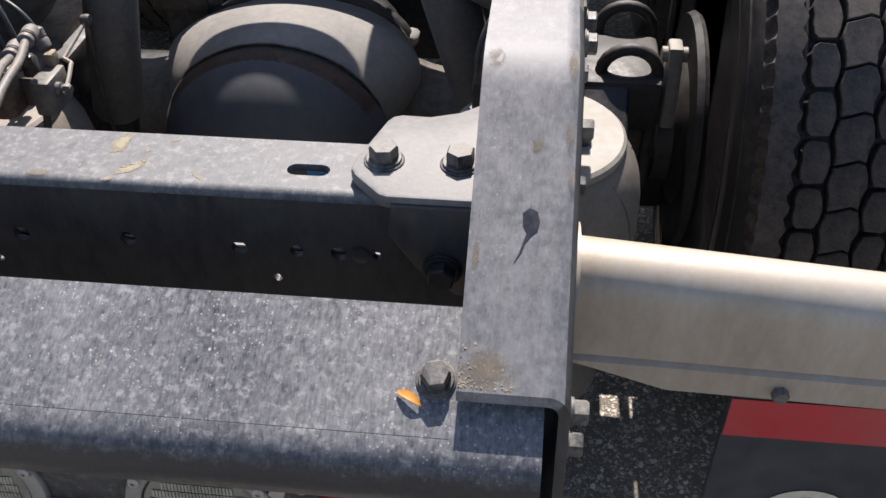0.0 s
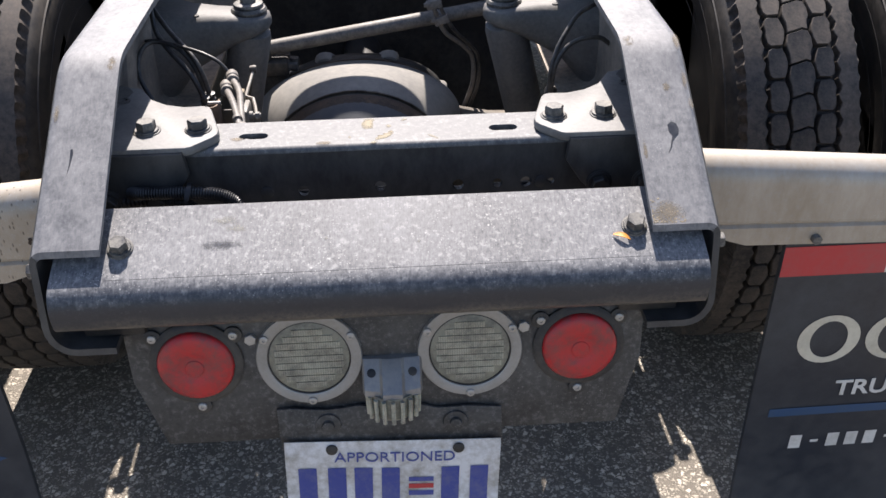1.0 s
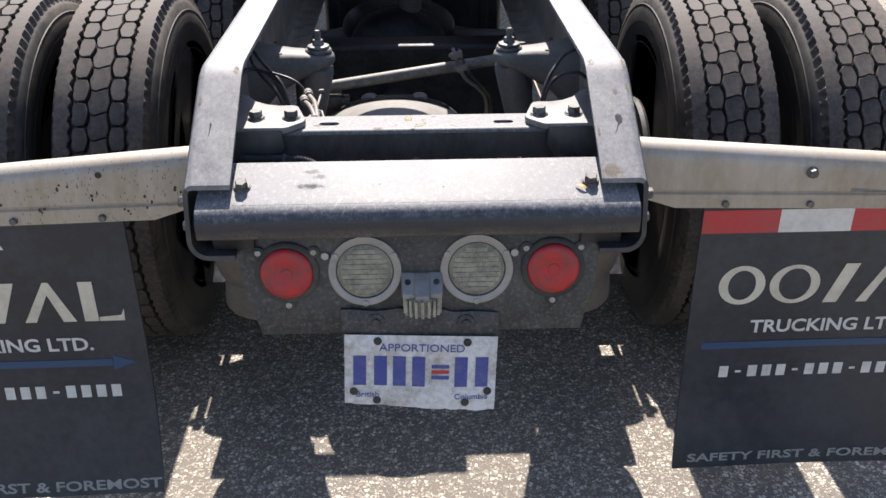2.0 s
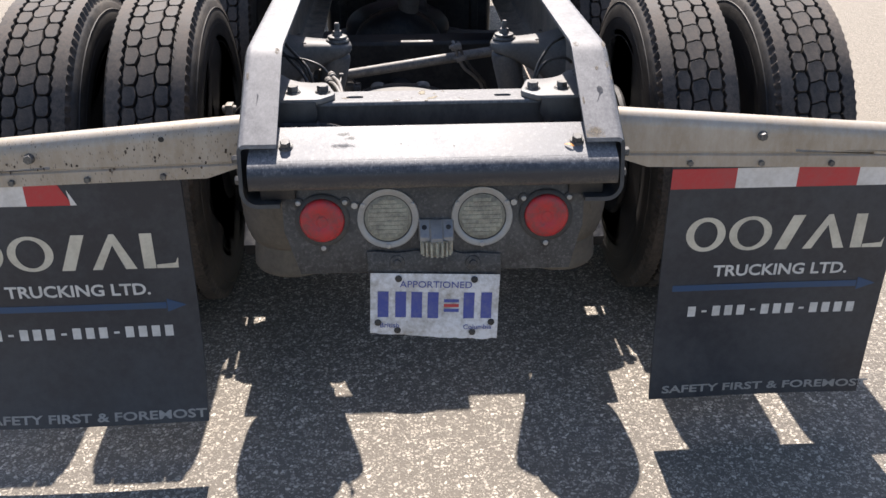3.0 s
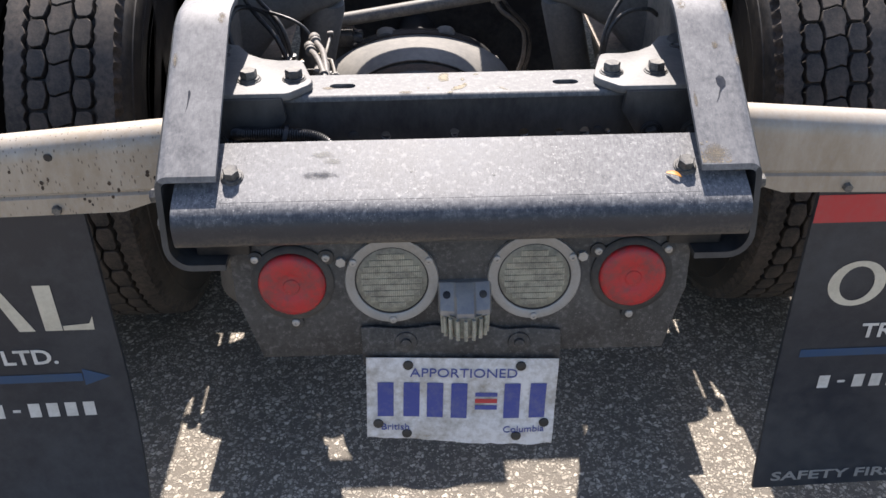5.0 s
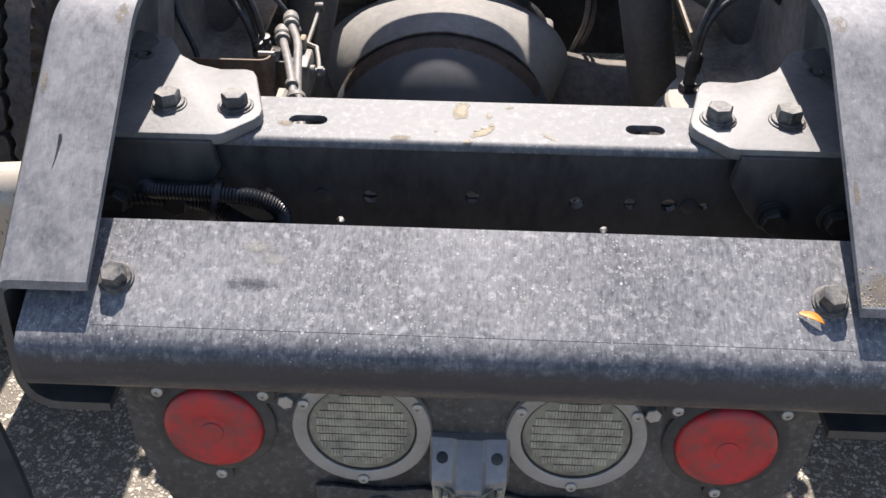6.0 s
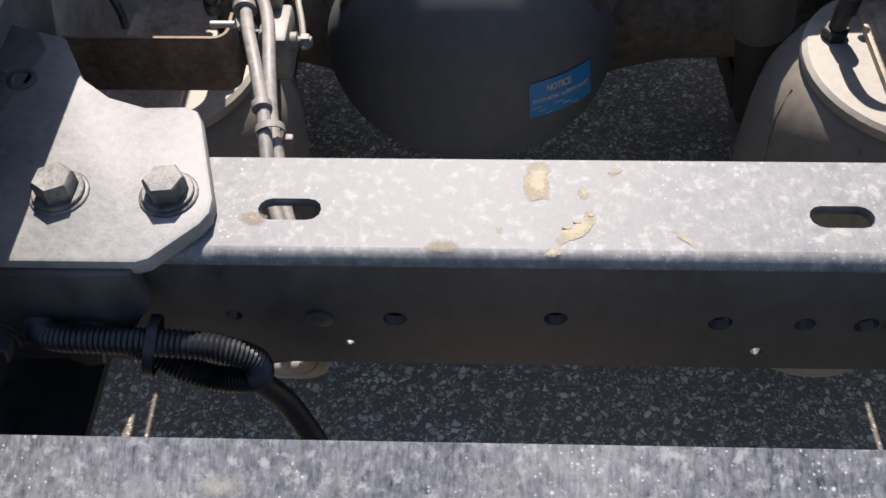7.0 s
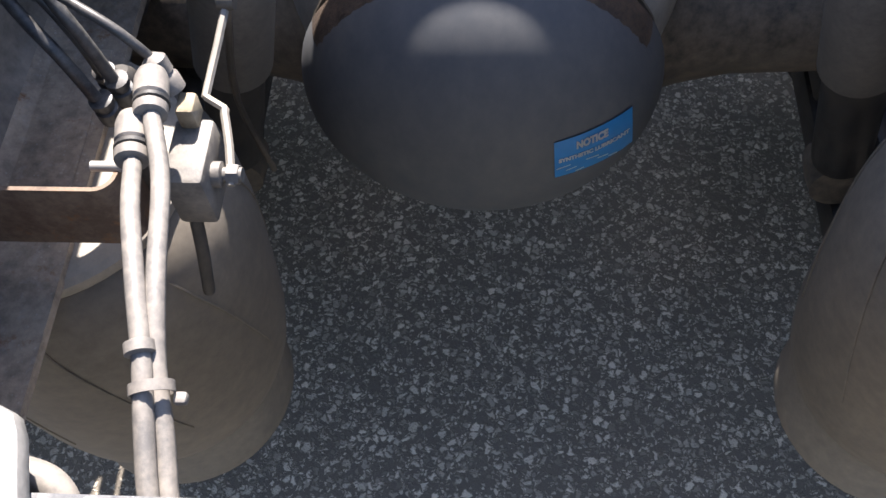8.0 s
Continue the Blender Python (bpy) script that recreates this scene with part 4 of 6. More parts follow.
    words("SAFETY FIRST & FOREMOST", 0.9245 + ox + (0.010 if s > 0 else -0.008), low + 0.030 if s > 0 else low + 0.024, 0.588, 0.024, M_FADED)
    return f


for s in (-1, 1):
    mud_flap(s)

# ---- axles ----
AX_Y, AX_Z, TYRE_R = 1.13, 0.490, 0.528
DX = -0.063
COVER_R, COVER_H, COVER_D, COVER_Z, COVER_FLAT, COVER_N = 0.207, 0.198, 0.139, 0.558, 0.977, 2.0


COVER_TOP = 0.87


def widened(bm, y):
    """The housing's upper half spreads forwards, towards the axle tubes."""
    for v in bm.verts:
        u, w = v.co.x - DX, v.co.z - COVER_Z
        r = math.hypot(u, w)
        if r > 1e-6:
            ahead = min(1, max(0, (0.185 - (y - v.co.y)) / 0.13))
            v.co.x = DX + u * (1 + (0.12 + 0.46 * ahead) * math.sqrt(max(0, w / r)))
            v.co.z = COVER_Z + w * COVER_FLAT
    return bm


def axle(y, cover):
    a = thing("drive_axle", (0, y, AX_Z), "dusty rust-stained drive axle with a domed steel cover", "axle", "drive axles")
    # cover False: every part in dark steel, the axle's shade put into its colour
    for s in (-1, 1):
        bm = bmesh.new()
        lathe(bm, (DX + s * 0.1, y - 0.008, AX_Z), (s, 0, 0), [(0.14, 0), (0.135, 0.08), (0.112, 0.15), (0.098, 0.22), (0.092, 0.38), (0.062, 0.45), (0.060, 0.60)], 32)
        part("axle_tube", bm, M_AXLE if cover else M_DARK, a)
    bm = bmesh.new()
    lathe(bm, (DX, y, COVER_Z), (0, -1, 0), [(0.163, -0.05), (0.174, -0.018), (0.183, 0.01), (0.190, 0.035), (0.195, 0.06), (0.1978, 0.10), (0.196, 0.14), (0.191, 0.17), (0.1865, 0.184), (0.184, 0.187), (0.17, 0.186)], 96)
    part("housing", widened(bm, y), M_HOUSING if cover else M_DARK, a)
    bm = bmesh.new()
    lathe(bm, (DX, y, COVER_Z), (0, -1, 0), [(0, -0.12), (0.12, -0.118), (0.145, -0.108), (0.163, -0.092), (0.1685, -0.082), (0.1690, -0.072), (0.167, -0.062), (0.163, -0.054), (0.15, -0.05)], 96)
    part("carrier_flange", widened(bm, y), M_DARK, a)
    # nose hidden by the housing, added to keep sun off a patch of ground
    bm = bmesh.new()
    lathe(bm, (DX + 0.03, y, 0.49), (0, -1, 0), [(0, -0.39), (0.09, -0.38), (0.125, -0.33), (0.13, -0.12), (0.12, -0.10)], 40)
    part("shade_nose", bm, M_DARK, a)
    rng = random.Random(3)
    sweep = 150
    for name, ring, ragged_by in (("gasket", ((0.160, -0.054, 0), (0.1645, -0.0535, 1), (0.1645, -0.049, 1), (0.160, -0.047, 0)), 0.0022),
                                  ("weld_bead", ((0.182, 0.184, 0), (0.1870, 0.1835, 1), (0.1878, 0.1855, 1), (0.1868, 0.188, 1), (0.182, 0.187, 0)), 0.0022)):
        bm = bmesh.new()
        rings = []
        lip = 0.0
        for i in range(sweep):
            q = 2 * math.pi * i / sweep
            lip = 0.6 * lip + 0.4 * ragged_by * rng.random() ** 2 * 2
            rings.append([bm.verts.new((DX + (r + k * lip) * math.cos(q), y - h - 0.5 * k * lip, COVER_Z + (r + k * lip) * math.sin(q))) for r, h, k in ring])
        for p, q in zip(rings, rings[1:] + rings[:1]):
            for i in range(len(ring) - 1):
                bm.faces.new([p[i], p[i + 1], q[i + 1], q[i]])
        part(name, widened(bm, y), M_RUST if name == "gasket" else M_AXLE, a, "rusty ragged gasket edge" if name == "gasket" else "ragged weld seam")
    bm = bmesh.new()
    rings = []
    for i in range(sweep):
        q = math.pi * (0.16 + 0.68 * i / (sweep - 1))
        row = []
        for k in range(5):
            d = 0.002 + (0.034 + 0.005 * math.sin(3 * q) + 0.002 * rng.random()) * k / 4
            r = COVER_R * math.sqrt(1 - (d / COVER_D) ** 2) + (0.0012 if k < 4 else -0.0004)
            row.append(bm.verts.new((DX + r * math.cos(q), y - COVER_H - d, COVER_Z + COVER_TOP * r * math.sin(q))))
        rings.append(row)
    for p, q in zip(rings, rings[1:]):
        for i in range(4):
            bm.faces.new([p[i], p[i + 1], q[i + 1], q[i]])
    part("rust_band", bm, M_RUST, a, "rust-brown band round the cover's foot")
    bm = bmesh.new()
    prof = [(COVER_R * math.cos(q) ** (2 / COVER_N), COVER_H + COVER_D * math.sin(q) ** (2 / COVER_N)) for q in [math.pi / 2 * i / 22 for i in range(22)]] + [(0.0, COVER_H + COVER_D)]
    lathe(bm, (DX, y, COVER_Z), (0, -1, 0), prof, 72)
    for v in bm.verts:
        v.co.z = COVER_Z + (v.co.z - COVER_Z) * (COVER_TOP if v.co.z > COVER_Z else COVER_FLAT)
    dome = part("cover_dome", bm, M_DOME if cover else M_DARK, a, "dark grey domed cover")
    for k in (72, 108, 24, 156):
        q = radians(k)
        bm = bmesh.new()
        lathe(bm, (DX + 0.160 * math.cos(q), y + 0.095, COVER_Z + 0.160 * math.sin(q)), (0, -1, 0), [(0.017, 0), (0.017, 0.028), (0.013, 0.035), (0, 0.035)], 12)
        part("flange_bolt", widened(bm, y), M_HOUSING if cover else M_DARK, a)
    return a, dome


rear_axle, dome = axle(AX_Y, True)
# blue notice sticker on the cover
def dome_place(u, v):
    """A place on the cover's skin at (u, v) metres from its middle, seen along the truck."""
    r = math.hypot(u, v / (COVER_TOP if v > 0 else COVER_FLAT))
    deep = COVER_D * (1 - min(1, r / COVER_R) ** COVER_N) ** (1 / COVER_N)
    return Vector((DX + u, AX_Y - COVER_H - deep, COVER_Z + v))


bm = bmesh.new()
lab = {}


def sticker_place(a, b, lift):
    """A place on the sticker, a and b metres from its middle."""
    p, q = a / 0.084 + 0.5, b / 0.043 + 0.5
    u = (0.0834 + 0.0864 * p) * (1 - q) + (0.0789 + 0.0821 * p) * q
    v = (-0.0282 + 0.0036 * p) * (1 - q) + (0.0339 + 0.0066 * p) * q
    c = dome_place(u, v)
    return c + (c - Vector((DX, AX_Y - COVER_H + 0.05, COVER_Z))).normalized() * lift


for i in range(9):
    for k in range(6):
        lab[i, k] = bm.verts.new(sticker_place(-0.042 + 0.084 * i / 8, -0.0215 + 0.043 * k / 5, 0.002))
for i in range(8):
    for k in range(5):
        bm.faces.new([lab[i, k], lab[i + 1, k], lab[i + 1, k + 1], lab[i, k + 1]])
sticker = part("notice_sticker", bm, M_LABELBLUE, rear_axle, "blue notice sticker with white words")


def on_dome(words, a0, b0, w, h):
    lettering("sticker_word", words, w, h, Matrix.Identity(4), M_TAPEW, sticker, lambda p: sticker_place(p.x + a0, p.y + b0, 0.003), 0.0003, bold=0.06, single=False)


on_dome("NOTICE", -0.002, 0.0125, 0.034, 0.0085)
on_dome("SYNTHETIC LUBRICANT", 0.0, 0.0005, 0.076, 0.005)
for k in range(3):
    on_dome("-", -0.018 + 0.01 * k, -0.009 - 0.005 * k, 0.045, 0.0014)

# torque rod and its tower on the axle
rod = thing("torque_rod", (-0.21, 1.0, 0.87), "grey dusty steel torque rod lying across the frame", "rod")
bm = bmesh.new()
tube(bm, [(-0.285, 1.13, 0.772), (0.315, 1.195, 0.842)], 0.017, 16, 1)
part("rod_tube", bm, M_VALVE, rod)
for p in ((-0.298, 1.128, 0.771), (0.325, 1.196, 0.843)):
    bm = bmesh.new()
    lathe(bm, Vector(p) - Vector((0, 0.0, 0.03)), (0, 0.1, 1), [(0.02, 0), (0.038, 0.004), (0.042, 0.03), (0.038, 0.056), (0.016, 0.06), (0.014, 0.07), (0, 0.07)], 24)
    part("rod_eye", bm, M_AXLE, rod)
tower = thing("rod_tower", (-0.2, 1.08, 0.6), "dark cast tower on the axle holding the rod", "bracket")
bm = bmesh.new()
box(bm, (-0.315, 1.12, 0.55), (-0.23, 1.21, 0.725), 0.01)
part("tower_body", bm, M_AXLE, tower)
bm = bmesh.new()
box(bm, (-0.33, 1.10, 0.715), (-0.22, 1.18, 0.75), 0.006)
part("clamp", bm, M_AXLE, tower)
for y in (1.12, 1.155):
    bolt(tower, (-0.222, y, 0.733), (1, -0.2, 0), 0.011, 0.018, 0.014)


# ---- shock absorbers and their brackets ----
def shock_set(s):
    b = thing("shock_bracket", (s * 0.43, 0.8, 0.9), "dusty black cast bracket arm on the frame rail", "bracket", "shock brackets")
    bm = bmesh.new()
    secs = []
    for x, half, zt, zb in ((0.199, 0.006, 0.975, 0.962), (0.204, 0.024, 0.982, 0.955), (0.218, 0.040, 0.986, 0.948), (0.24, 0.046, 0.988, 0.940), (0.27, 0.045, 0.989, 0.928),
                            (0.31, 0.048, 0.990, 0.905), (0.36, 0.06, 0.992, 0.875), (0.40, 0.08, 0.996, 0.83), (0.436, 0.10, 1.0, 0.79)):
        yc = 0.823 + 0.20 * max(0, x - 0.27)
        hz, zc = (zt - zb) / 2, (zt + zb) / 2 - 0.016
        x += 0.009 * min(1, (0.436 - x) / 0.2)
        sec = []
        for i in range(20):
            q = 2 * math.pi * i / 20
            c, d = math.cos(q), math.sin(q)
            sec.append((s * x, yc + half * math.copysign(abs(c) ** 0.55, c), zc + hz * math.copysign(abs(d) ** 0.6, d)))
        secs.append(sec)
    loft(bm, secs)
    part("arm", bm, M_CAST, b)
    bm = bmesh.new()
    lathe(bm, (s * 0.249, 0.823, 0.968), (0, 0, 1), [(0.034, 0), (0.035, 0.006), (0.032, 0.011), (0.027, 0.012), (0.029, 0.015), (0.028, 0.019), (0.022, 0.021)], 28)
    part("bushing_washer", bm, M_BOLT, b)
    bm = bmesh.new()
    hexagon(bm, (s * 0.249, 0.823, 0.988), (0, 0, 1), 0.015, 0.014)
    part("nut", bm, M_BOLT, b)
    bm = bmesh.new()
    lathe(bm, (s * 0.249, 0.823, 1.000), (0, 0, 1), [(0.0085, 0)] + [(0.0085 - (0.001 if i % 2 else 0), 0.002 + 0.0022 * i) for i in range(10)] + [(0.006, 0.026), (0, 0.026)], 16)
    part("stud", bm, M_BOLT, b)
    for y, x in ((0.79, 0.345), (0.90, 0.37)):
        bm = bmesh.new()
        lathe(bm, (s * x, y, 0.974), (0, 0, 1), [(0.006, 0), (0.005, 0.003), (0, 0.003)], 10)
        part("plug", bm, M_DARK, b)
    sh = thing("shock_absorber", (s * 0.249, 0.823, 0.5), "black dusty telescopic shock absorber under its bracket", "shock absorber", "shock absorbers")
    top, foot = Vector((s * 0.249, 0.823, 0.939)), Vector((s * 0.378, 0.90, 0.42))
    d = (foot - top).normalized()
    bm = bmesh.new()
    lathe(bm, top, d, [(0.02, 0), (0.038, 0.006), (0.0415, 0.02), (0.0415, 0.30), (0.039, 0.305), (0.034, 0.305)], 28)
    part("dust_tube", bm, M_CAST, sh)
    bm = bmesh.new()
    lathe(bm, top + d * 0.29, d, [(0.034, 0), (0.034, 0.21), (0.03, 0.215), (0.02, 0.23)], 24)
    part("cylinder", bm, M_DARK, sh)
    bm = bmesh.new()
    lathe(bm, foot - Vector((0, 0.03, 0)), (0, 1, 0), [(0.02, 0), (0.038, 0.003), (0.04, 0.03), (0.038, 0.057), (0.02, 0.06)], 20)
    part("lower_eye", bm, M_AXLE, sh)


for s in (-1, 1):
    shock_set(s)


# ---- air springs ----
def air_spring(s):
    cx, cy = s * 0.401, 0.62
    a = thing("air_spring", (cx, cy, 0.42), "dust-covered rubber air spring with a pale bead plate", "air spring", "air springs")
    bm = bmesh.new()
    lathe(bm, (cx, cy, 0.0), (0, 0, 1), [(0.100, 0.432), (0.114, 0.436), (0.126, 0.450), (0.136, 0.480), (0.142, 0.52), (0.1465, 0.59), (0.1485, 0.64), (0.1490, 0.68), (0.1475, 0.715), (0.1425, 0.745), (0.134, 0.767), (0.124, 0.782), (0.1175, 0.788), (0.115, 0.79)], 56)
    part("bellows", bm, M_BELLOWS, a)
    bm = bmesh.new()
    lathe(bm, (cx, cy, 0.0), (0, 0, 1), [(0.1175, 0.786), (0.1205, 0.792), (0.1195, 0.799), (0.115, 0.803), (0.03, 0.803), (0, 0.803)], 56)
    part("bead_plate", bm, M_DISC, a, "pale steel bead plate")
    bm = bmesh.new()
    lathe(bm, (cx, cy, 0.0), (0, 0, 1), [(0.10, 0.346), (0.116, 0.348), (0.121, 0.356), (0.121, 0.372), (0.119, 0.395), (0.117, 0.42), (0.114, 0.445), (0.105, 0.46)], 48)
    part("piston", bm, M_BELLOWS, a)
    for q in range(0, 360, 45):
        bm = bmesh.new()
        q0 = radians(q + 7)
        run = [(cx + rr * math.cos(q0 + k * 0.09), cy + rr * math.sin(q0 + k * 0.09), zz) for k, (rr, zz) in enumerate(((0.1292, 0.775), (0.1440, 0.74), (0.1488, 0.70), (0.1488, 0.65), (0.1474, 0.60), (0.1442, 0.55)))]
        tube(bm, run, 0.0011, 5, 4)
        part("mould_line", bm, M_BELLOWS, a)
    fx, fy = s * 0.318, 0.655
    bm = bmesh.new()
    hexagon(bm, (fx, fy, 0.802), (0, 0, 1), 0.014, 0.012)
    lathe(bm, (fx, fy, 0.812), (0.1 * s, 0.15, 1), [(0.009, 0), (0.009, 0.02), (0.012, 0.021), (0.012, 0.045), (0.008, 0.05)], 14)
    part("inlet_fitting", bm, M_DARK, a)
    bm = bmesh.new()
    lathe(bm, (cx + 0.06 * s, cy - 0.02, 0.802), (0, 0, 1), [(0.012, 0), (0.012, 0.014), (0.007, 0.016), (0.007, 0.03), (0, 0.03)], 14)
    part("mounting_stud", bm, M_BOLT, a)
    beam_arm = thing("suspension_arm", (cx, 0.9, 0.33), "dirty black steel suspension arm beneath the air spring", "suspension arm", "suspension arms")
    bm = bmesh.new()
    box(bm, (s * 0.432 - 0.05, 0.58, 0.315), (s * 0.432 + 0.05, 1.35, 0.365), 0.01)
    part("spring_seat", bm, M_DARK, beam_arm)
    bm = bmesh.new()
    box(bm, (s * 0.432 - 0.045, 1.05, 0.36), (s * 0.432 + 0.045, 1.25, 0.48), 0.012)
    part("axle_saddle", bm, M_DARK, beam_arm)
    bm = bmesh.new()
    box(bm, (min(s * 0.44, s * 0.552), 0.93, 0.24), (max(s * 0.44, s * 0.552), 1.33, 0.41), 0.012)
    part("axle_mount", bm, M_DARK, beam_arm)
    # block added under the axle to trim the sun spots on the ground
    bm = bmesh.new()
    box(bm, (min(s * 0.40, s * 0.685), 1.18, 0.25), (max(s * 0.40, s * 0.685), 1.52, 0.41), 0.02)
    part("shade_block", bm, M_DARK, beam_arm)
    hb = thing("spring_hanger", (s * 0.42, 0.66, 0.8), "black steel hanger bracket joining air spring and rail", "bracket", "spring hangers")
    bm = bmesh.new()
    slab(bm, [(s * 0.4395, 0.585, 0.806), (s * 0.4395, 0.735, 0.806), (s * 0.4395, 0.71, 0.99), (s * 0.4395, 0.61, 0.99)], (s * 0.012, 0, 0), 0.003)
    part("side_plate", bm, M_DARK, hb)
    bm = bmesh.new()
    box(bm, (min(s * 0.36, s * 0.452), 0.59, 0.8035), (max(s * 0.36, s * 0.452), 0.73, 0.812), 0.002)
    part("foot_plate", bm, M_FLOOR, hb)
    for y, z in ((0.63, 0.93), (0.69, 0.93)):
        bolt(hb, (s * 0.4515, y, z), (s, 0, 0), 0.014, 0.012, 0.019)


for s in (-1, 1):
    air_spring(s)


# ---- wheels ----
PITCHES = 50


def tyre_body(bm, r, half):
    """The carcass, with bead, bulged side walls and tread base, about the x axis."""
    prof = [(0.312, -0.105), (0.318, -0.125), (0.345, -0.135), (0.40, -half), (0.445, -half - 0.002), (0.49, -half + 0.008), (r - 0.032, -0.124), (r - 0.023, -0.116),
            (r - 0.021, -0.10), (r - 0.020, -0.05), (r - 0.019, 0.0), (r - 0.020, 0.05), (r - 0.021, 0.10), (r - 0.023, 0.116), (r - 0.032, 0.124), (0.49, half - 0.008),
            (0.445, half + 0.002), (0.40, half), (0.345, 0.135), (0.318, 0.125), (0.312, 0.105)]
    return lathe(bm, (0, 0, 0), (1, 0, 0), prof, 96)


def around(x, s_len, r):
    q = s_len / TYRE_R
    return Vector((x, r * math.sin(q), r * math.cos(q)))


def tread_block_mesh(kind):
    """One lug with wavy ends and chamfered, worn edges; kind 0 is the middle row, -1 and 1 the outer rows."""
    bm = bmesh.new()
    if kind == 0:
        w, h = 0.0250, 0.0312
        end = [(-0.86, -0.0050), (-0.3, -0.0012), (0.38, 0.0042), (0.80, 0.0008)]
        line = [(x * w, -h + y) for x, y in end] + [(0.84 * w, -0.4 * h), (1.06 * w, 0.02 * h), (1.0 * w, 0.6 * h)] + [(x * w, h + y) for x, y in reversed(end)] + [(-1.0 * w, 0.4 * h), (-1.06 * w, 0.0), (-0.88 * w, -0.5 * h)]
    else:
        w, h = 0.0190, 0.0295
        line = [(-0.70 * w, -h), (0.55 * w, -h - 0.0012), (0.88 * w, -h + 0.005), (0.98 * w, -0.3 * h), (0.90 * w, 0.1 * h), (1.0 * w, 0.5 * h), (0.84 * w, h - 0.004), (0.45 * w, h + 0.001),
                (-0.64 * w, h - 0.001), (-0.92 * w, 0.5 * h), (-1.10 * w, 0.0), (-0.96 * w, -0.55 * h)]
        line = [(kind * x, y) for x, y in line]
    low = [bm.verts.new(around(x * 1.03, y * 1.01, TYRE_R - 0.022)) for x, y in line]
    mid = [bm.verts.new(around(x, y, TYRE_R - 0.0016)) for x, y in line]
    top = [bm.verts.new(around(x * 0.945, y * 0.965, TYRE_R)) for x, y in line]
    for a, b in ((low, mid), (mid, top)):
        for i in range(len(line)):
            bm.faces.new([a[i], a[(i + 1) % len(line)], b[(i + 1) % len(line)], b[i]])
    bm.faces.new(top)
    bmesh.ops.recalc_face_normals(bm, faces=bm.faces)
    return mesh_of("tread_block", bm, M_TYRE, smooth=25)


def shoulder_rib(bm, side):
    """The solid outer rib with its saw-toothed edges."""
    steps = PITCHES * 8
    rings = []
    for i in range(steps):
        s_len = 2 * math.pi * TYRE_R * i / steps
        tooth = (0.0, 0.0055, 0.0075, 0.003, 0.0, 0.0045, 0.0065, 0.002)[i % 8]
        cut = (0.0, 0.007, 0.009, 0.003, 0.0, 0.007, 0.009, 0.003)[i % 8]
        pts = [(0.0715 + tooth, TYRE_R - 0.023), (0.0715 + tooth, TYRE_R - 0.001), (0.0727 + tooth, TYRE_R), (0.114 - cut * 0.2, TYRE_R - 0.0022), (0.1175 - cut, TYRE_R - 0.0045),
               (0.1215 - cut * 0.8, TYRE_R - 0.020), (0.1225, TYRE_R - 0.032), (0.119, TYRE_R - 0.036)]
        rings.append([bm.verts.new(around(side * x, s_len, r)) for x, r in pts])
    for a, b in zip(rings, rings[1:] + rings[:1]):
        for i in range(len(a) - 1):
            bm.faces.new([a[i], a[i + 1], b[i + 1], b[i]])
    return bm


BLOCKS = [(-0.0478, 0.0, -1), (0.0, 0.5, 0), (0.0478, 0.0, 1)]


def wheel(pieces):
    w = thing("wheel", (0, 0, 0), "truck wheel with a deep-lugged dusty black tyre", "wheel", "drive wheels")
    bm = bmesh.new()
    tyre_body(bm, TYRE_R, 0.139)
    tyre = part("tyre", bm, M_SIDE, w, "dusty black rubber tyre")
    for side in (-1, 1):
        bm = bmesh.new()
        shoulder_rib(bm, side)
        part("shoulder_rib", bm, M_TYRE, tyre, smooth=35)
        for r, half in ((0.47, 0.1365), (0.36, 0.1368), (0.42, 0.1395)):
            bm = bmesh.new()
            lathe(bm, (side * half, 0, 0), (side, 0, 0), [(r - 0.004, -0.002), (r - 0.002, 0.0008), (r + 0.001, 0.0010), (r + 0.003, -0.002)], 96)
            part("sidewall_ring", bm, M_SIDE, tyre)
    step = 2 * math.pi / PITCHES
    if pieces:
        for x, phase, kind in BLOCKS:
            me = tread_block_mesh(kind)
            for k in range(PITCHES):
                ob = new("tread_block", me)
                ob.parent = tyre
                ob.matrix_basis = Matrix.Translation((x, 0, 0)) @ Matrix.Rotation(-(k + phase) * step, 4, 'X')
    else:
        verts, faces = [], []
        for x, phase, kind in BLOCKS:
            me = tread_block_mesh(kind)
            for k in range(PITCHES):
                m = Matrix.Translation((x, 0, 0)) @ Matrix.Rotation(-(k + phase) * step, 4, 'X')
                base = len(verts)
                verts += [m @ v.co for v in me.vertices]
                faces += [[base + i for i in p.vertices] for p in me.polygons]
        me = bpy.data.meshes.new("tread_rest")
        me.from_pydata(verts, [], faces)
        me.materials.append(M_TYRE)
        ob = new("tread_rest", me)
        ob.parent = tyre
        tagged(ob, kind="stuff")
    bm = bmesh.new()
    lathe(bm, (0, 0, 0), (1, 0, 0), [(0.335, -0.118), (0.338, -0.112), (0.315, -0.108), (0.300, -0.09), (0.292, -0.04), (0.296, 0.06), (0.306, 0.10), (0.338, 0.112), (0.335, 0.118),
                                     (0.30, 0.112), (0.286, 0.06), (0.282, -0.04), (0.292, -0.098)], 64, closed=True)
    part("rim", bm, M_DARK, w, "dark dirty steel rim")
    bm = bmesh.new()
    lathe(bm, (0, 0, 0), (1, 0, 0), [(0.286, 0.055), (0.24, 0.085), (0.17, 0.10), (0.12, 0.10), (0.12, 0.09), (0.17, 0.09), (0.24, 0.075), (0.283, 0.045)], 48, closed=True)
    part("wheel_disc", bm, M_DARK, w)
    return w


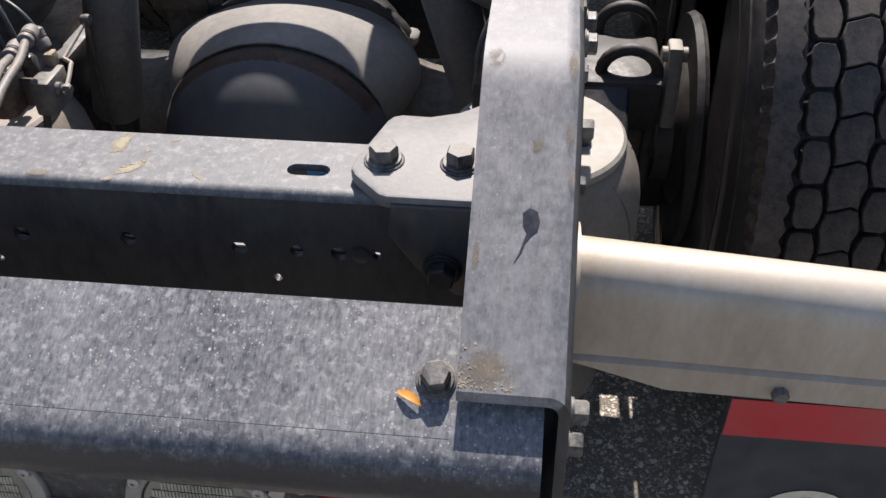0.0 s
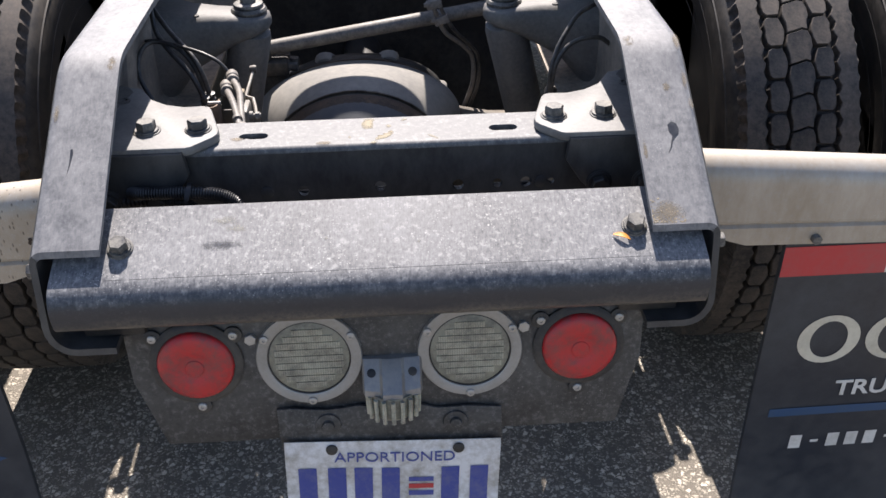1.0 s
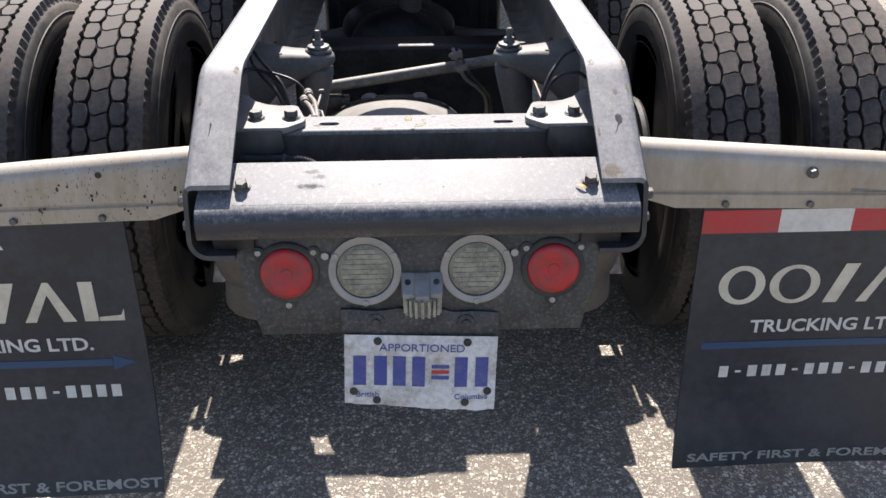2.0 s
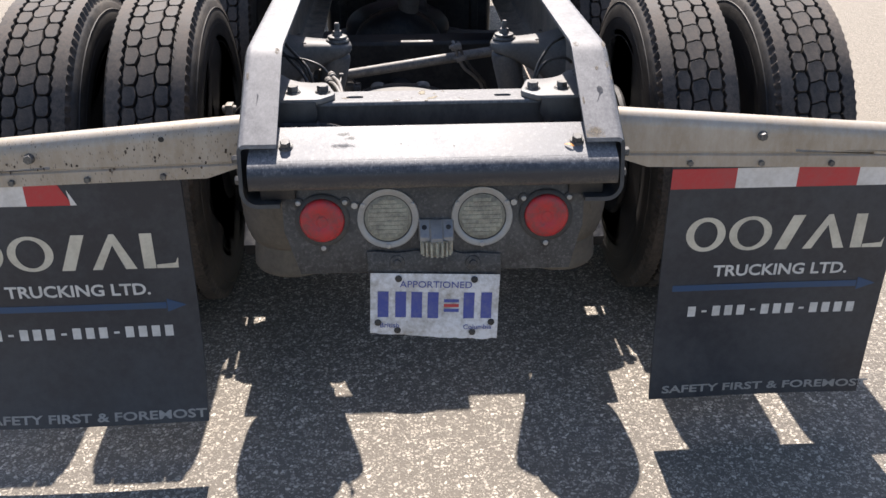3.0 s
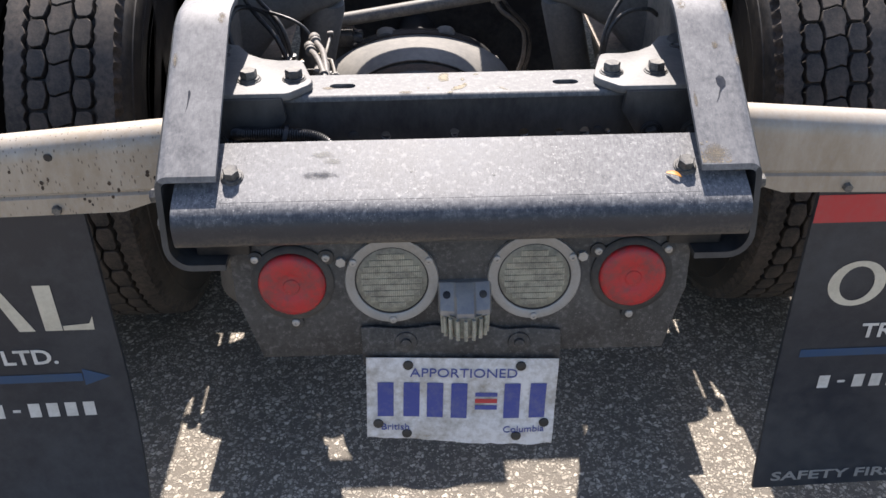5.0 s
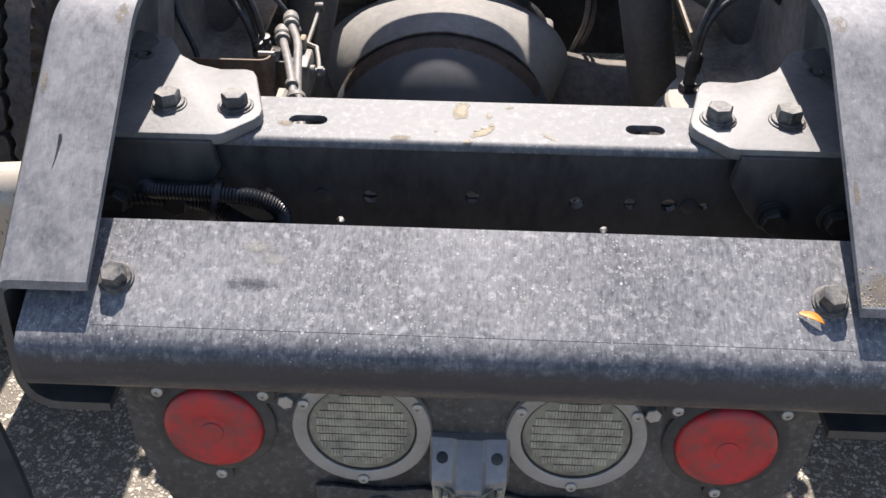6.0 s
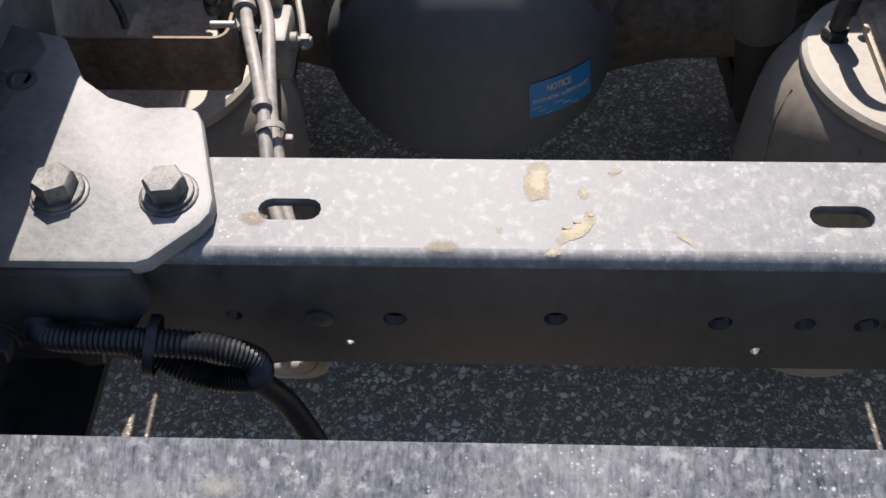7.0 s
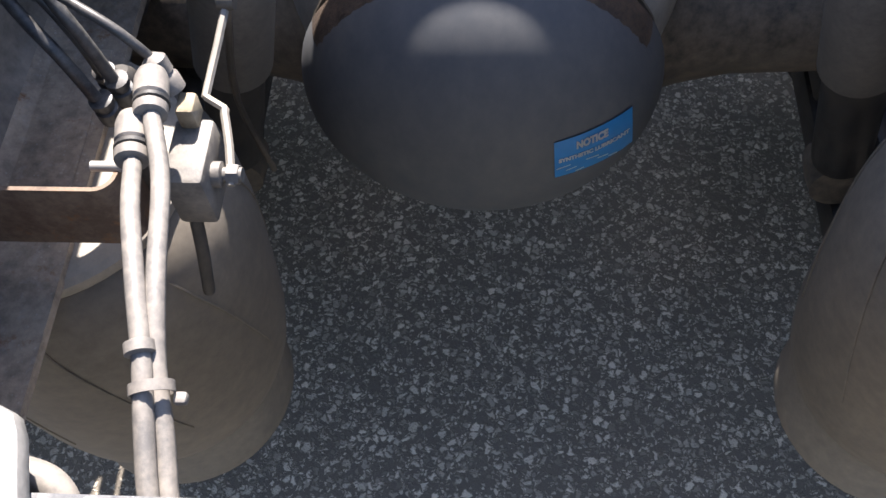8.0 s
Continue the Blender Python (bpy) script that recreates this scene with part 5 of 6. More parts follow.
def hub_pose(x, y, turn, flip):
    return pose(x, y, TYRE_R, turn, 0, 180 if flip else 0)


near = wheel(True)
near.matrix_basis = hub_pose(0.830, AX_Y, 0, False)
for x, turn in ((1.188, 23), (-0.808, 41), (-1.150, 67)):
    copy_thing(near, hub_pose(x, AX_Y, turn, x < 0))
far_wheel = wheel(False)
far_wheel.matrix_basis = hub_pose(0.836, AX_Y + 1.37, 11, False)
for x, turn in ((1.188, 31), (-0.808, 47), (-1.150, 80)):
    copy_thing(far_wheel, hub_pose(x, AX_Y + 1.37, turn, x < 0))

for s in (-1, 1):
    for y in (AX_Y, AX_Y + 1.37):
        d = thing("brake_drum", (s * 0.66, y, AX_Z), "rusty dark brake drum inside the wheel", "brake drum", "brake drums")
        bm = bmesh.new()
        lathe(bm, (s * 0.672, y, AX_Z), (s, 0, 0), [(0.18, 0.0), (0.222, 0.0), (0.228, 0.012), (0.220, 0.025), (0.21, 0.16), (0.10, 0.17), (0.10, 0.25), (0, 0.25)], 48)
        part("drum", bm, M_DARK, d)
        bm = bmesh.new()
        lathe(bm, (s * 0.655, y, AX_Z), (s, 0, 0), [(0.095, -0.03), (0.10, 0.0), (0.14, 0.012), (0.15, 0.022)], 32)
        part("backing_plate", bm, M_DARK, d)

for s in (-1, 1):
    seat = thing("axle_seat", (s * 0.553, AX_Y, AX_Z), "black axle clamp with two bent U-bolts", "axle clamp", "axle clamps")
    # pad widened sideways so its shadow closes slivers of sunlit ground
    bm = bmesh.new()
    box(bm, (min(s * 0.470, s * 0.618), AX_Y - 0.125, 0.56), (max(s * 0.470, s * 0.618), AX_Y + 0.06, 0.662), 0.014)
    part("top_pad", bm, M_DARK, seat)
    # arm added to shade the ground; near-black so its sunlit top stays dark
    bm = bmesh.new()
    slab(bm, [(s * 0.478, 1.02, 0.66), (s * 0.478, 1.02, 0.60), (s * 0.478, 0.64, 0.36), (s * 0.478, 0.62, 0.40)], (s * 0.080, 0, 0), 0.006)
    part("shading_arm", bm, M_CONDUIT, seat)
    for y in (AX_Y - 0.085, AX_Y + 0.085):
        bm = bmesh.new()
        c = Vector((s * 0.558, y, 0.0))
        arch = [c + Vector((-0.05, 0, 0.42)), c + Vector((-0.05, 0, 0.66))] + [c + Vector((-0.05 * math.cos(q), 0, 0.66 + 0.045 * math.sin(q))) for q in [math.pi * i / 10 for i in range(1, 10)]] + [c + Vector((0.05, 0, 0.66)), c + Vector((0.05, 0, 0.42))]
        tube(bm, arch, 0.0115, 10, 1)
        part("u_bolt", bm, M_DARK, seat)
    bm = bmesh.new()
    box(bm, (s * 0.53 - 0.03, AX_Y - 0.12, 0.40), (s * 0.53 + 0.03, AX_Y + 0.12, 0.425), 0.006)
    part("bottom_plate", bm, M_DARK, seat)
    slack = thing("slack_adjuster", (s * 0.63, AX_Y - 0.1, 0.6), "pale dusty steel brake slack adjuster arm", "brake arm", "slack adjusters")
    bm = bmesh.new()
    slab(bm, [(s * 0.625, AX_Y - 0.07, 0.70), (s * 0.625, AX_Y - 0.03, 0.70), (s * 0.625, AX_Y - 0.01, 0.59), (s * 0.625, AX_Y - 0.02, 0.55), (s * 0.625, AX_Y - 0.09, 0.55), (s * 0.625, AX_Y - 0.095, 0.60)], (s * 0.026, 0, 0), 0.005)
    part("arm", bm, M_DISC, slack)
    bm = bmesh.new()
    lathe(bm, (s * 0.615, AX_Y - 0.05, 0.68), (s, 0, 0), [(0.014, 0), (0.014, 0.045), (0.0, 0.05)], 14)
    part("clevis_pin", bm, M_DISC, slack)

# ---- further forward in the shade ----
# this axle's colour is darkened to stand for the shade it lies in
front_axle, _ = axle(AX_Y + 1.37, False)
shaft = thing("drive_shaft", (DX, 1.9, 0.55), "dark steel drive shaft between the two axles", "drive shaft")
bm = bmesh.new()
lathe(bm, (DX, 1.24, 0.54), (0, 1, 0.03), [(0.10, 0), (0.09, 0.12), (0.06, 0.14), (0.055, 0.3), (0.055, 0.75), (0.08, 0.8), (0.08, 0.9)], 28)
part("tube", bm, M_DARK, shaft)
# the channel at y 1.46 is above the view, added for its shadow
for y, z in ((1.46, 0.995), (1.72, 0.66), (3.1, 0.86)):
    c = thing("inner_crossmember", (0, y, z), "dark grimy steel crossmember between the frame rails", "crossmember", "inner crossmembers")
    bm = bmesh.new()
    deep = 0.03 if y < 1.5 else 0.42 if y < 2 else 0.18
    ring = ribbon_outline([(y - 0.06, z + 0.09 - deep), (y - 0.06, z + 0.075)] + arc2(y - 0.045, z + 0.075, 0.015, 180, 90, 4) + [(y + 0.06, z + 0.09)], -0.008)
    loft(bm, [[(x, yy, zz) for yy, zz in ring] for x in (-0.428, 0.428)])
    part("channel", bm, M_DARK, c)
    for s in (-1, 1):
        for dz in (-0.05, 0.04) if deep > 0.1 else []:
            bolt(c, (s * 0.40, y - 0.0675, z + dz), (0, -1, 0), 0.014, 0.012, 0.018, M_DARK)
boss = thing("pump_housing", (-0.012, 2.3, 0.7), "dusty cast housing with a flanged cap and a hose", "housing")
bm = bmesh.new()
lathe(bm, (-0.012, 2.3, 0.0), (0, 0, 1), [(0.04, 0.70), (0.045, 0.735), (0.052, 0.78), (0.057, 0.825), (0.066, 0.828), (0.067, 0.838), (0.05, 0.842), (0.035, 0.85), (0.0, 0.853)], 28)
part("casting", bm, M_CAST, boss)
for q in (25, 155, 270):
    bolt(boss, (-0.012 + 0.056 * math.cos(radians(q)), 2.3 + 0.056 * math.sin(radians(q)), 0.838), (0, 0, 1), 0.010, 0.009, 0.0, M_CAST)
bm = bmesh.new()
tube(bm, [(-0.012, 2.3, 0.85), (-0.016, 2.3, 0.872), (-0.05, 2.3, 0.878), (-0.13, 2.3, 0.86), (-0.22, 2.32, 0.82), (-0.33, 2.4, 0.74)], 0.011, 10, 6)
part("hose", bm, M_BLACKHOSE, boss)
bm = bmesh.new()
box(bm, (-0.10, 2.33, 0.34), (0.08, 2.6, 0.74), 0.03, 3)
part("carrier", bm, M_DARK, boss)
gearbox = thing("gearbox", (0, 3.2, 0.7), "dark grimy gearbox casing between the rails", "gearbox")
bm = bmesh.new()
box(bm, (-0.432, 2.95, 0.34), (0.432, 4.4, 1.05), 0.05, 3)
part("casing", bm, M_DARK, gearbox)
for k in range(5):
    bm = bmesh.new()
    box(bm, (-0.36 + 0.17 * k, 2.93, 0.45), (-0.32 + 0.17 * k, 2.955, 0.98), 0.006)
    part("rib", bm, M_DARK, gearbox)
tank = thing("air_tank", (0, 2.75, 0.8), "dark grimy air tank slung across the frame", "air tank")
bm = bmesh.new()
lathe(bm, (-0.4, 2.78, 0.83), (1, 0, 0), [(0.0, 0), (0.07, 0.01), (0.105, 0.04), (0.11, 0.08), (0.11, 0.72), (0.105, 0.76), (0.07, 0.79), (0, 0.8)], 28)
part("shell", bm, M_DARK, tank)
fifth = thing("fifth_wheel", (0, 2.2, 1.1), "black greasy fifth wheel plate over the rails", "fifth wheel")
bm = bmesh.new()
slab(bm, [(-0.45, 1.95, 1.24), (-0.32, 1.72, 1.19), (-0.1, 1.72, 1.19), (-0.06, 2.1, 1.24), (0.06, 2.1, 1.24), (0.1, 1.72, 1.19), (0.32, 1.72, 1.19), (0.45, 1.95, 1.24), (0.45, 2.6, 1.24), (-0.45, 2.6, 1.24)], (0, 0, 0.03), 0.006)
part("top_plate", bm, M_DARK, fifth)
# unseen plate, strut and wings, added to cast shade on the axle cover
bm = bmesh.new()
box(bm, (-0.232, 1.262, 1.185), (0.10, 1.362, 1.205), 0.006)
part("shade_plate", bm, M_DARK, fifth)
bm = bmesh.new()
box(bm, (0.088, 1.33, 1.188), (0.10, 1.76, 1.202), 0.002)
part("shade_strut", bm, M_DARK, fifth)
# both wings only widen that shadow, over cover and ground
bm = bmesh.new()
box(bm, (-0.33, 1.262, 1.186), (-0.228, 1.346, 1.204), 0.005)
part("shade_wing", bm, M_DARK, fifth)
bm = bmesh.new()
box(bm, (0.098, 1.328, 1.186), (0.30, 1.47, 1.204), 0.005)
part("shade_wing", bm, M_DARK, fifth)
for s in (-1, 1):
    bm = bmesh.new()
    box(bm, (s * 0.40 - 0.05, 2.05, 1.09), (s * 0.40 + 0.05, 2.45, 1.245), 0.01)
    part("pedestal", bm, M_DARK, fifth)
# the cab stays unseen; its height is set by where its shadow ends
cab = thing("truck_cab", (0, 4.3, 0.9), "dark red truck sleeper cab standing on the frame", "truck cab")
bm = bmesh.new()
box(bm, (-1.2, 3.9, 1.12), (1.2, 6.6, 3.40), 0.03, 3)
part("cab_body", bm, M_CAB, cab)
for s in (-1, 1):
    bm = bmesh.new()
    box(bm, (s * 0.86 - 0.33, 3.5, 0.42), (s * 0.86 + 0.33, 5.0, 1.05), 0.06, 3)
    part("fuel_tank", bm, M_ALU, cab)

# ---- air lines and valve ----
valve = thing("levelling_valve", (-0.243, 0.57, 0.86), "dusty cast levelling valve with lever and push-in elbows", "valve")
bm = bmesh.new()
box(bm, (-0.260, 0.546, 0.836), (-0.232, 0.600, 0.886), 0.004)
part("valve_body", bm, M_VALVE, valve, "dusty cast body")
bm = bmesh.new()
box(bm, (-0.254, 0.590, 0.884), (-0.241, 0.608, 0.904), 0.003)
part("valve_port", bm, M_MUD, valve, "mud-caked port")
bm = bmesh.new()
tube(bm, [(-0.250, 0.552, 0.840), (-0.254, 0.545, 0.80), (-0.262, 0.540, 0.749)], 0.0048, 10, 5)
part("drain_tube", bm, M_RUBBER, valve, "short black rubber drain tube")
bm = bmesh.new()
lathe(bm, (-0.232, 0.566, 0.868), (1, 0, 0), [(0.009, 0), (0.009, 0.006), (0.005, 0.007), (0.005, 0.02), (0, 0.02)], 14)
hexagon(bm, (-0.222, 0.566, 0.868), (1, 0, 0), 0.0075, 0.008)
part("pivot_nut", bm, M_VALVE, valve)
bm = bmesh.new()
tube(bm, [(-0.2190, 0.558, 0.866), (-0.2230, 0.585, 0.874), (-0.2285, 0.608, 0.880), (-0.2300, 0.613, 0.8805), (-0.2425, 0.621, 0.881), (-0.2435, 0.627, 0.8825), (-0.2390, 0.66, 0.893), (-0.2350, 0.690, 0.904)], 0.0030, 6, 2)
part("lever", bm, M_DISC, valve, "bent zinc lever")
for p in ((-0.261, 0.545, 0.932), (-0.254, 0.575, 0.938)):
    bm = bmesh.new()
    lathe(bm, Vector(p) + Vector((-0.003, 0.016, 0.0)), (0.18, -0.97, 0.02), [(0.0, -0.004), (0.009, -0.002), (0.0108, 0.004), (0.0108, 0.018), (0.009, 0.020), (0.009, 0.024), (0.0108, 0.026), (0.0102, 0.032), (0.006, 0.033)], 18)
    part("elbow", bm, M_HOSE, valve)
    bm = bmesh.new()
    lathe(bm, Vector(p) + Vector((0.001, -0.004, 0.0)), (0.18, -0.97, 0.02), [(0.0092, 0), (0.0114, 0.001), (0.0114, 0.0035), (0.0092, 0.0045)], 18)
    part("o_ring", bm, M_RUBBER, valve)
bm = bmesh.new()
lathe(bm, (-0.297, 0.545, 0.905), (1, 0, 0), [(0.0035, 0), (0.0035, 0.022), (0.0, 0.022)], 10)
part("pin", bm, M_ZINC, valve)
linkage = thing("valve_link", (-0.235, 0.69, 0.7), "thin dusty steel link rod from lever to axle", "link rod")
bm = bmesh.new()
tube(bm, [(-0.235, 0.690, 0.905), (-0.289, 0.771, 0.70), (-0.303, 0.832, 0.50)], 0.0035, 8, 4)
part("rod", bm, M_AXLE, linkage)
bm = bmesh.new()
lathe(bm, (-0.229, 0.690, 0.905), (-1, 0, 0), [(0.007, 0), (0.008, 0.004), (0.007, 0.012), (0, 0.014)], 12)
part("ball_end", bm, M_AXLE, linkage)
vb = thing("valve_bracket", (-0.35, 0.53, 0.86), "thin bent steel bracket holding the valve on the rail", "bracket")
bm = bmesh.new()
line = [(-0.437, 0.526), (-0.293, 0.526)] + [(-0.293 + 0.014 * math.sin(q), 0.540 - 0.014 * math.cos(q)) for q in [0.3, 0.6, 0.9, 1.2, 1.5]] + [(-0.279, 0.562)]
ring = ribbon_outline(line, 0.003)
loft(bm, [[(x, y, z) for x, y in ring] for z in (0.842, 0.905)])
part("strap", bm, M_RUSTPLATE, vb)
bm = bmesh.new()
box(bm, (-0.2815, 0.561, 0.842), (-0.256, 0.5645, 0.884), 0.001)
part("valve_foot", bm, M_AXLE, vb)


def hose(name, points, r, material, label, category="hose", seg=10, steps=8, ribs=0.0, group=""):
    bm = bmesh.new()
    tube(bm, points, r, seg, steps, ribs)
    return solo(name, bm, material, points[0], label, category, group)


GREY = "dusty grey plastic air line"
for dx, dy, dz in ((0.0, 0.0, 0.0), (0.008, 0.0, -0.008)):
    start = (-0.257, 0.528, 0.933) if not dx else (-0.250, 0.558, 0.939)
    run = [start, (-0.247 + 1.6 * dx, 0.49 + 0.02 * bool(dx), 0.942 + 0.2 * dz), (-0.234 + 1.3 * dx, 0.445, 0.944 + 0.5 * dz), (-0.2225 + 0.7 * dx, 0.400, 0.937 + 0.8 * dz)]
    run += [(x + dx, y, z + dz) for x, y, z in ((-0.2165, 0.365, 0.9285), (-0.209, 0.330, 0.920), (-0.196, 0.295, 0.910), (-0.186, 0.270, 0.892), (-0.182, 0.258, 0.86), (-0.19, 0.262, 0.79), (-0.26, 0.34, 0.64))]
    hose("air_line", run, 0.0056, M_HOSE, GREY, group="air lines")
bm = bmesh.new()
lathe(bm, (-0.2255, 0.410, 0.9395), (0.27, -0.95, -0.15), [(0.006, 0), (0.0082, 0.001), (0.0082, 0.007), (0.006, 0.008)], 14)
solo("hose_clip", bm, M_HOSE, (-0.2255, 0.405, 0.9345), "grey plastic sleeve on an air line", "hose clip")
hose("air_line", [(-0.435, 0.72, 0.955), (-0.40, 0.69, 0.966), (-0.345, 0.65, 0.967), (-0.307, 0.628, 0.962), (-0.281, 0.617, 0.950), (-0.263, 0.613, 0.925), (-0.255, 0.608, 0.905)], 0.0034, M_BLACKHOSE, "thin black air line to the valve", group="black air lines")
for run, r in (([(-0.436, 0.78, 1.035), (-0.41, 0.72, 1.018), (-0.40, 0.69, 0.985), (-0.378, 0.662, 0.962), (-0.352, 0.637, 0.942), (-0.333, 0.624, 0.920), (-0.320, 0.617, 0.888), (-0.316, 0.616, 0.862)], 0.0048),
               ([(-0.436, 0.80, 1.035), (-0.415, 0.74, 1.02), (-0.378, 0.69, 0.987), (-0.346, 0.66, 0.962), (-0.328, 0.642, 0.945), (-0.318, 0.636, 0.920), (-0.312, 0.634, 0.890), (-0.309, 0.634, 0.862)], 0.0048),
               ([(-0.40, 0.595, 0.86), (-0.403, 0.60, 0.881), (-0.424, 0.62, 0.921), (-0.428, 0.64, 0.947), (-0.418, 0.66, 0.967), (-0.399, 0.67, 0.972), (-0.366, 0.662, 0.966), (-0.342, 0.65, 0.948), (-0.326, 0.642, 0.915), (-0.324, 0.645, 0.88), (-0.324, 0.648, 0.855)], 0.0042)):
    hose("air_line", run, r, M_BLACKHOSE, "black plastic air line looping from the rail", group="black air lines")
    c = Vector(run[-1])
    bm = bmesh.new()
    lathe(bm, c + Vector((0, 0, 0.024)), (0, 0.1, -1), [(0.005, 0), (0.0085, 0.001), (0.0085, 0.006), (0.0065, 0.007), (0.0065, 0.011), (0.0085, 0.012), (0.0085, 0.024), (0.006, 0.026)], 16)
    solo("hose_fitting", bm, M_BLACKHOSE, c, "ribbed black push-in fitting on an air line", "fitting", "hose fittings")
bm = bmesh.new()
lathe(bm, (-0.264, 0.613, 0.928), (0.3, -0.25, -0.9), [(0.0036, -0.004), (0.0085, 0), (0.0085, 0.010), (0.007, 0.011), (0.0095, 0.014), (0.0095, 0.024), (0.005, 0.026)], 16)
solo("hose_fitting", bm, M_HOSE, (-0.264, 0.613, 0.928), "grey push-in fitting on the thin air line", "fitting", "hose fittings")
tie = thing("cable_tie", (-0.2165, 0.39, 0.925), "pale grey plastic cable tie round two air lines", "cable tie")
bm = bmesh.new()
lathe(bm, (-0.2170, 0.390, 0.9315), (0.20, -0.95, -0.22), [(0.0108, 0), (0.0120, 0.0), (0.0120, 0.006), (0.0108, 0.006)], 18, closed=True)
part("band", bm, M_HOSE, tie)
bm = bmesh.new()
box(bm, (-0.2060, 0.381, 0.922), (-0.1985, 0.388, 0.928), 0.002)
part("latch", bm, M_HOSE, tie)
for run in ([(0.437, 0.74, 1.0), (0.40, 0.71, 0.998), (0.373, 0.70, 0.986), (0.351, 0.68, 0.965), (0.33, 0.66, 0.936), (0.318, 0.65, 0.897), (0.316, 0.65, 0.855)],
            [(0.437, 0.68, 0.93), (0.41, 0.665, 0.952), (0.383, 0.66, 0.955), (0.362, 0.66, 0.949), (0.342, 0.655, 0.935), (0.326, 0.65, 0.906), (0.320, 0.65, 0.855)]):
    hose("air_line", run, 0.0045, M_BLACKHOSE, "thin black air line arching to the air spring", group="black air lines")
hose("brake_pipe", [(-0.425, 0.352, 0.942), (-0.36, 0.347, 0.944), (-0.30, 0.342, 0.945), (-0.262, 0.337, 0.944), (-0.247, 0.330, 0.940), (-0.241, 0.315, 0.930), (-0.240, 0.295, 0.905), (-0.242, 0.285, 0.86)], 0.0085, M_HOSE,
     "pale dusty pipe bending down under the crossmember", "pipe")
hose("conduit", [(-0.352, 0.214, 0.921), (-0.335, 0.201, 0.927), (-0.30, 0.199, 0.927), (-0.262, 0.198, 0.926), (-0.226, 0.197, 0.922), (-0.204, 0.196, 0.908), (-0.206, 0.195, 0.888), (-0.232, 0.196, 0.882), (-0.258, 0.199, 0.894), (-0.285, 0.207, 0.906), (-0.33, 0.215, 0.907), (-0.39, 0.222, 0.903)], 0.0100, M_CONDUIT,
     "black corrugated conduit looped against the crossmember", "conduit", 12, 20, 0.0014)
bm = bmesh.new()
loop = [(0.019 * math.cos(2 * math.pi * i / 24), 0.0225 * math.sin(2 * math.pi * i / 24)) for i in range(24)]
rings = [[bm.verts.new((-0.276 + dx + 0.25 * k * q, 0.203 + k * p, 0.914 + k * q)) for p, q in loop] for dx, k in ((0, 1), (0.007, 1), (0.007, 1.07), (0, 1.07))]
for a, b in zip(rings, rings[1:] + rings[:1]):
    for i in range(24):
        bm.faces.new([a[i], a[(i + 1) % 24], b[(i + 1) % 24], b[i]])
solo("cable_tie", bm, M_CONDUIT, (-0.276, 0.203, 0.914), "black plastic cable tie round the conduit", "cable tie")
hose("cable", [(-0.21, 0.205, 0.865), (-0.19, 0.2, 0.83), (-0.165, 0.17, 0.79), (-0.15, 0.11, 0.77), (-0.15, 0.06, 0.765)], 0.009, M_CONDUIT, "black cable running from the conduit to the lamps", "cable")
for run, r, m in (([(0.116, 1.152, 0.880), (0.122, 1.135, 0.866), (0.136, 1.14, 0.826), (0.155, 1.15, 0.788), (0.195, 1.17, 0.750), (0.22, 1.19, 0.71), (0.222, 1.2, 0.64), (0.20, 1.22, 0.56)], 0.0055, M_HOSE),
                  ([(0.133, 1.152, 0.878), (0.138, 1.135, 0.864), (0.156, 1.14, 0.826), (0.178, 1.15, 0.79), (0.21, 1.17, 0.752), (0.234, 1.19, 0.71), (0.236, 1.2, 0.64), (0.215, 1.22, 0.56)], 0.0045, M_BLACKHOSE)):
    hose("cable", run, r, m, "thin hanging cable running through a clip", "cable", group="hanging cables")
for c, turn in (((0.126, 1.133, 0.866), 12), ((0.143, 1.138, 0.826), 20)):
    clip = thing("cable_clip", c, "small grey plastic clip holding two cables", "cable clip", "cable clips")
    bm = bmesh.new()
    box(bm, Vector(c) - Vector((0.018, 0.009, 0.010)), Vector(c) + Vector((0.018, 0.009, 0.010)), 0.003, turn=Matrix.Rotation(radians(-turn), 4, 'Y'))
    part("clip_body", bm, M_HOSE, clip)
    bm = bmesh.new()
    box(bm, Vector(c) + Vector((-0.024, -0.012, -0.004)), Vector(c) + Vector((-0.010, -0.004, 0.006)), 0.002)
    part("latch", bm, M_HOSE, clip)

# ---- small things ----
def flake(name, outline, place, thick, material, label, category, group=""):
    bm = bmesh.new()
    slab(bm, [place(u, v) for u, v in outline], thick, 0)
    c = sum((Vector(place(u, v)) for u, v in outline), Vector()) / len(outline)
    return solo(name, bm, material, c, label, category, group)


bm = bmesh.new()
lf = {}
for i in range(9):
    for k in range(3):
        t = i / 8
        w = 0.0034 * math.sin(math.pi * min(1, t * 0.9 + 0.08)) ** 0.8 * (k - 1)
        u, v = 0.301 + 0.021 * t, 0.045 - 0.011 * t
        lf[i, k] = bm.verts.new((u + w * 0.5, v + w * 0.85, beam_z(v + w * 0.85) + 0.002 + 0.004 * math.sin(t * 2.6) + 0.25 * abs(w)))
for i in range(8):
    for k in range(2):
        bm.faces.new([lf[i, k], lf[i + 1, k], lf[i + 1, k + 1], lf[i, k + 1]])
out = bmesh.ops.extrude_face_region(bm, geom=list(bm.faces))["geom"]
bmesh.ops.translate(bm, verts=[g for g in out if isinstance(g, bmesh.types.BMVert)], vec=(0, 0, 0.0006))
solo("leaf", bm, M_LEAF, (0.312, 0.04, beam_z(0.04)), "small curled yellow leaf lying on the beam", "leaf")


def beam_spot(u, v):
    return (u, v, beam_z(v) + 0.0003)


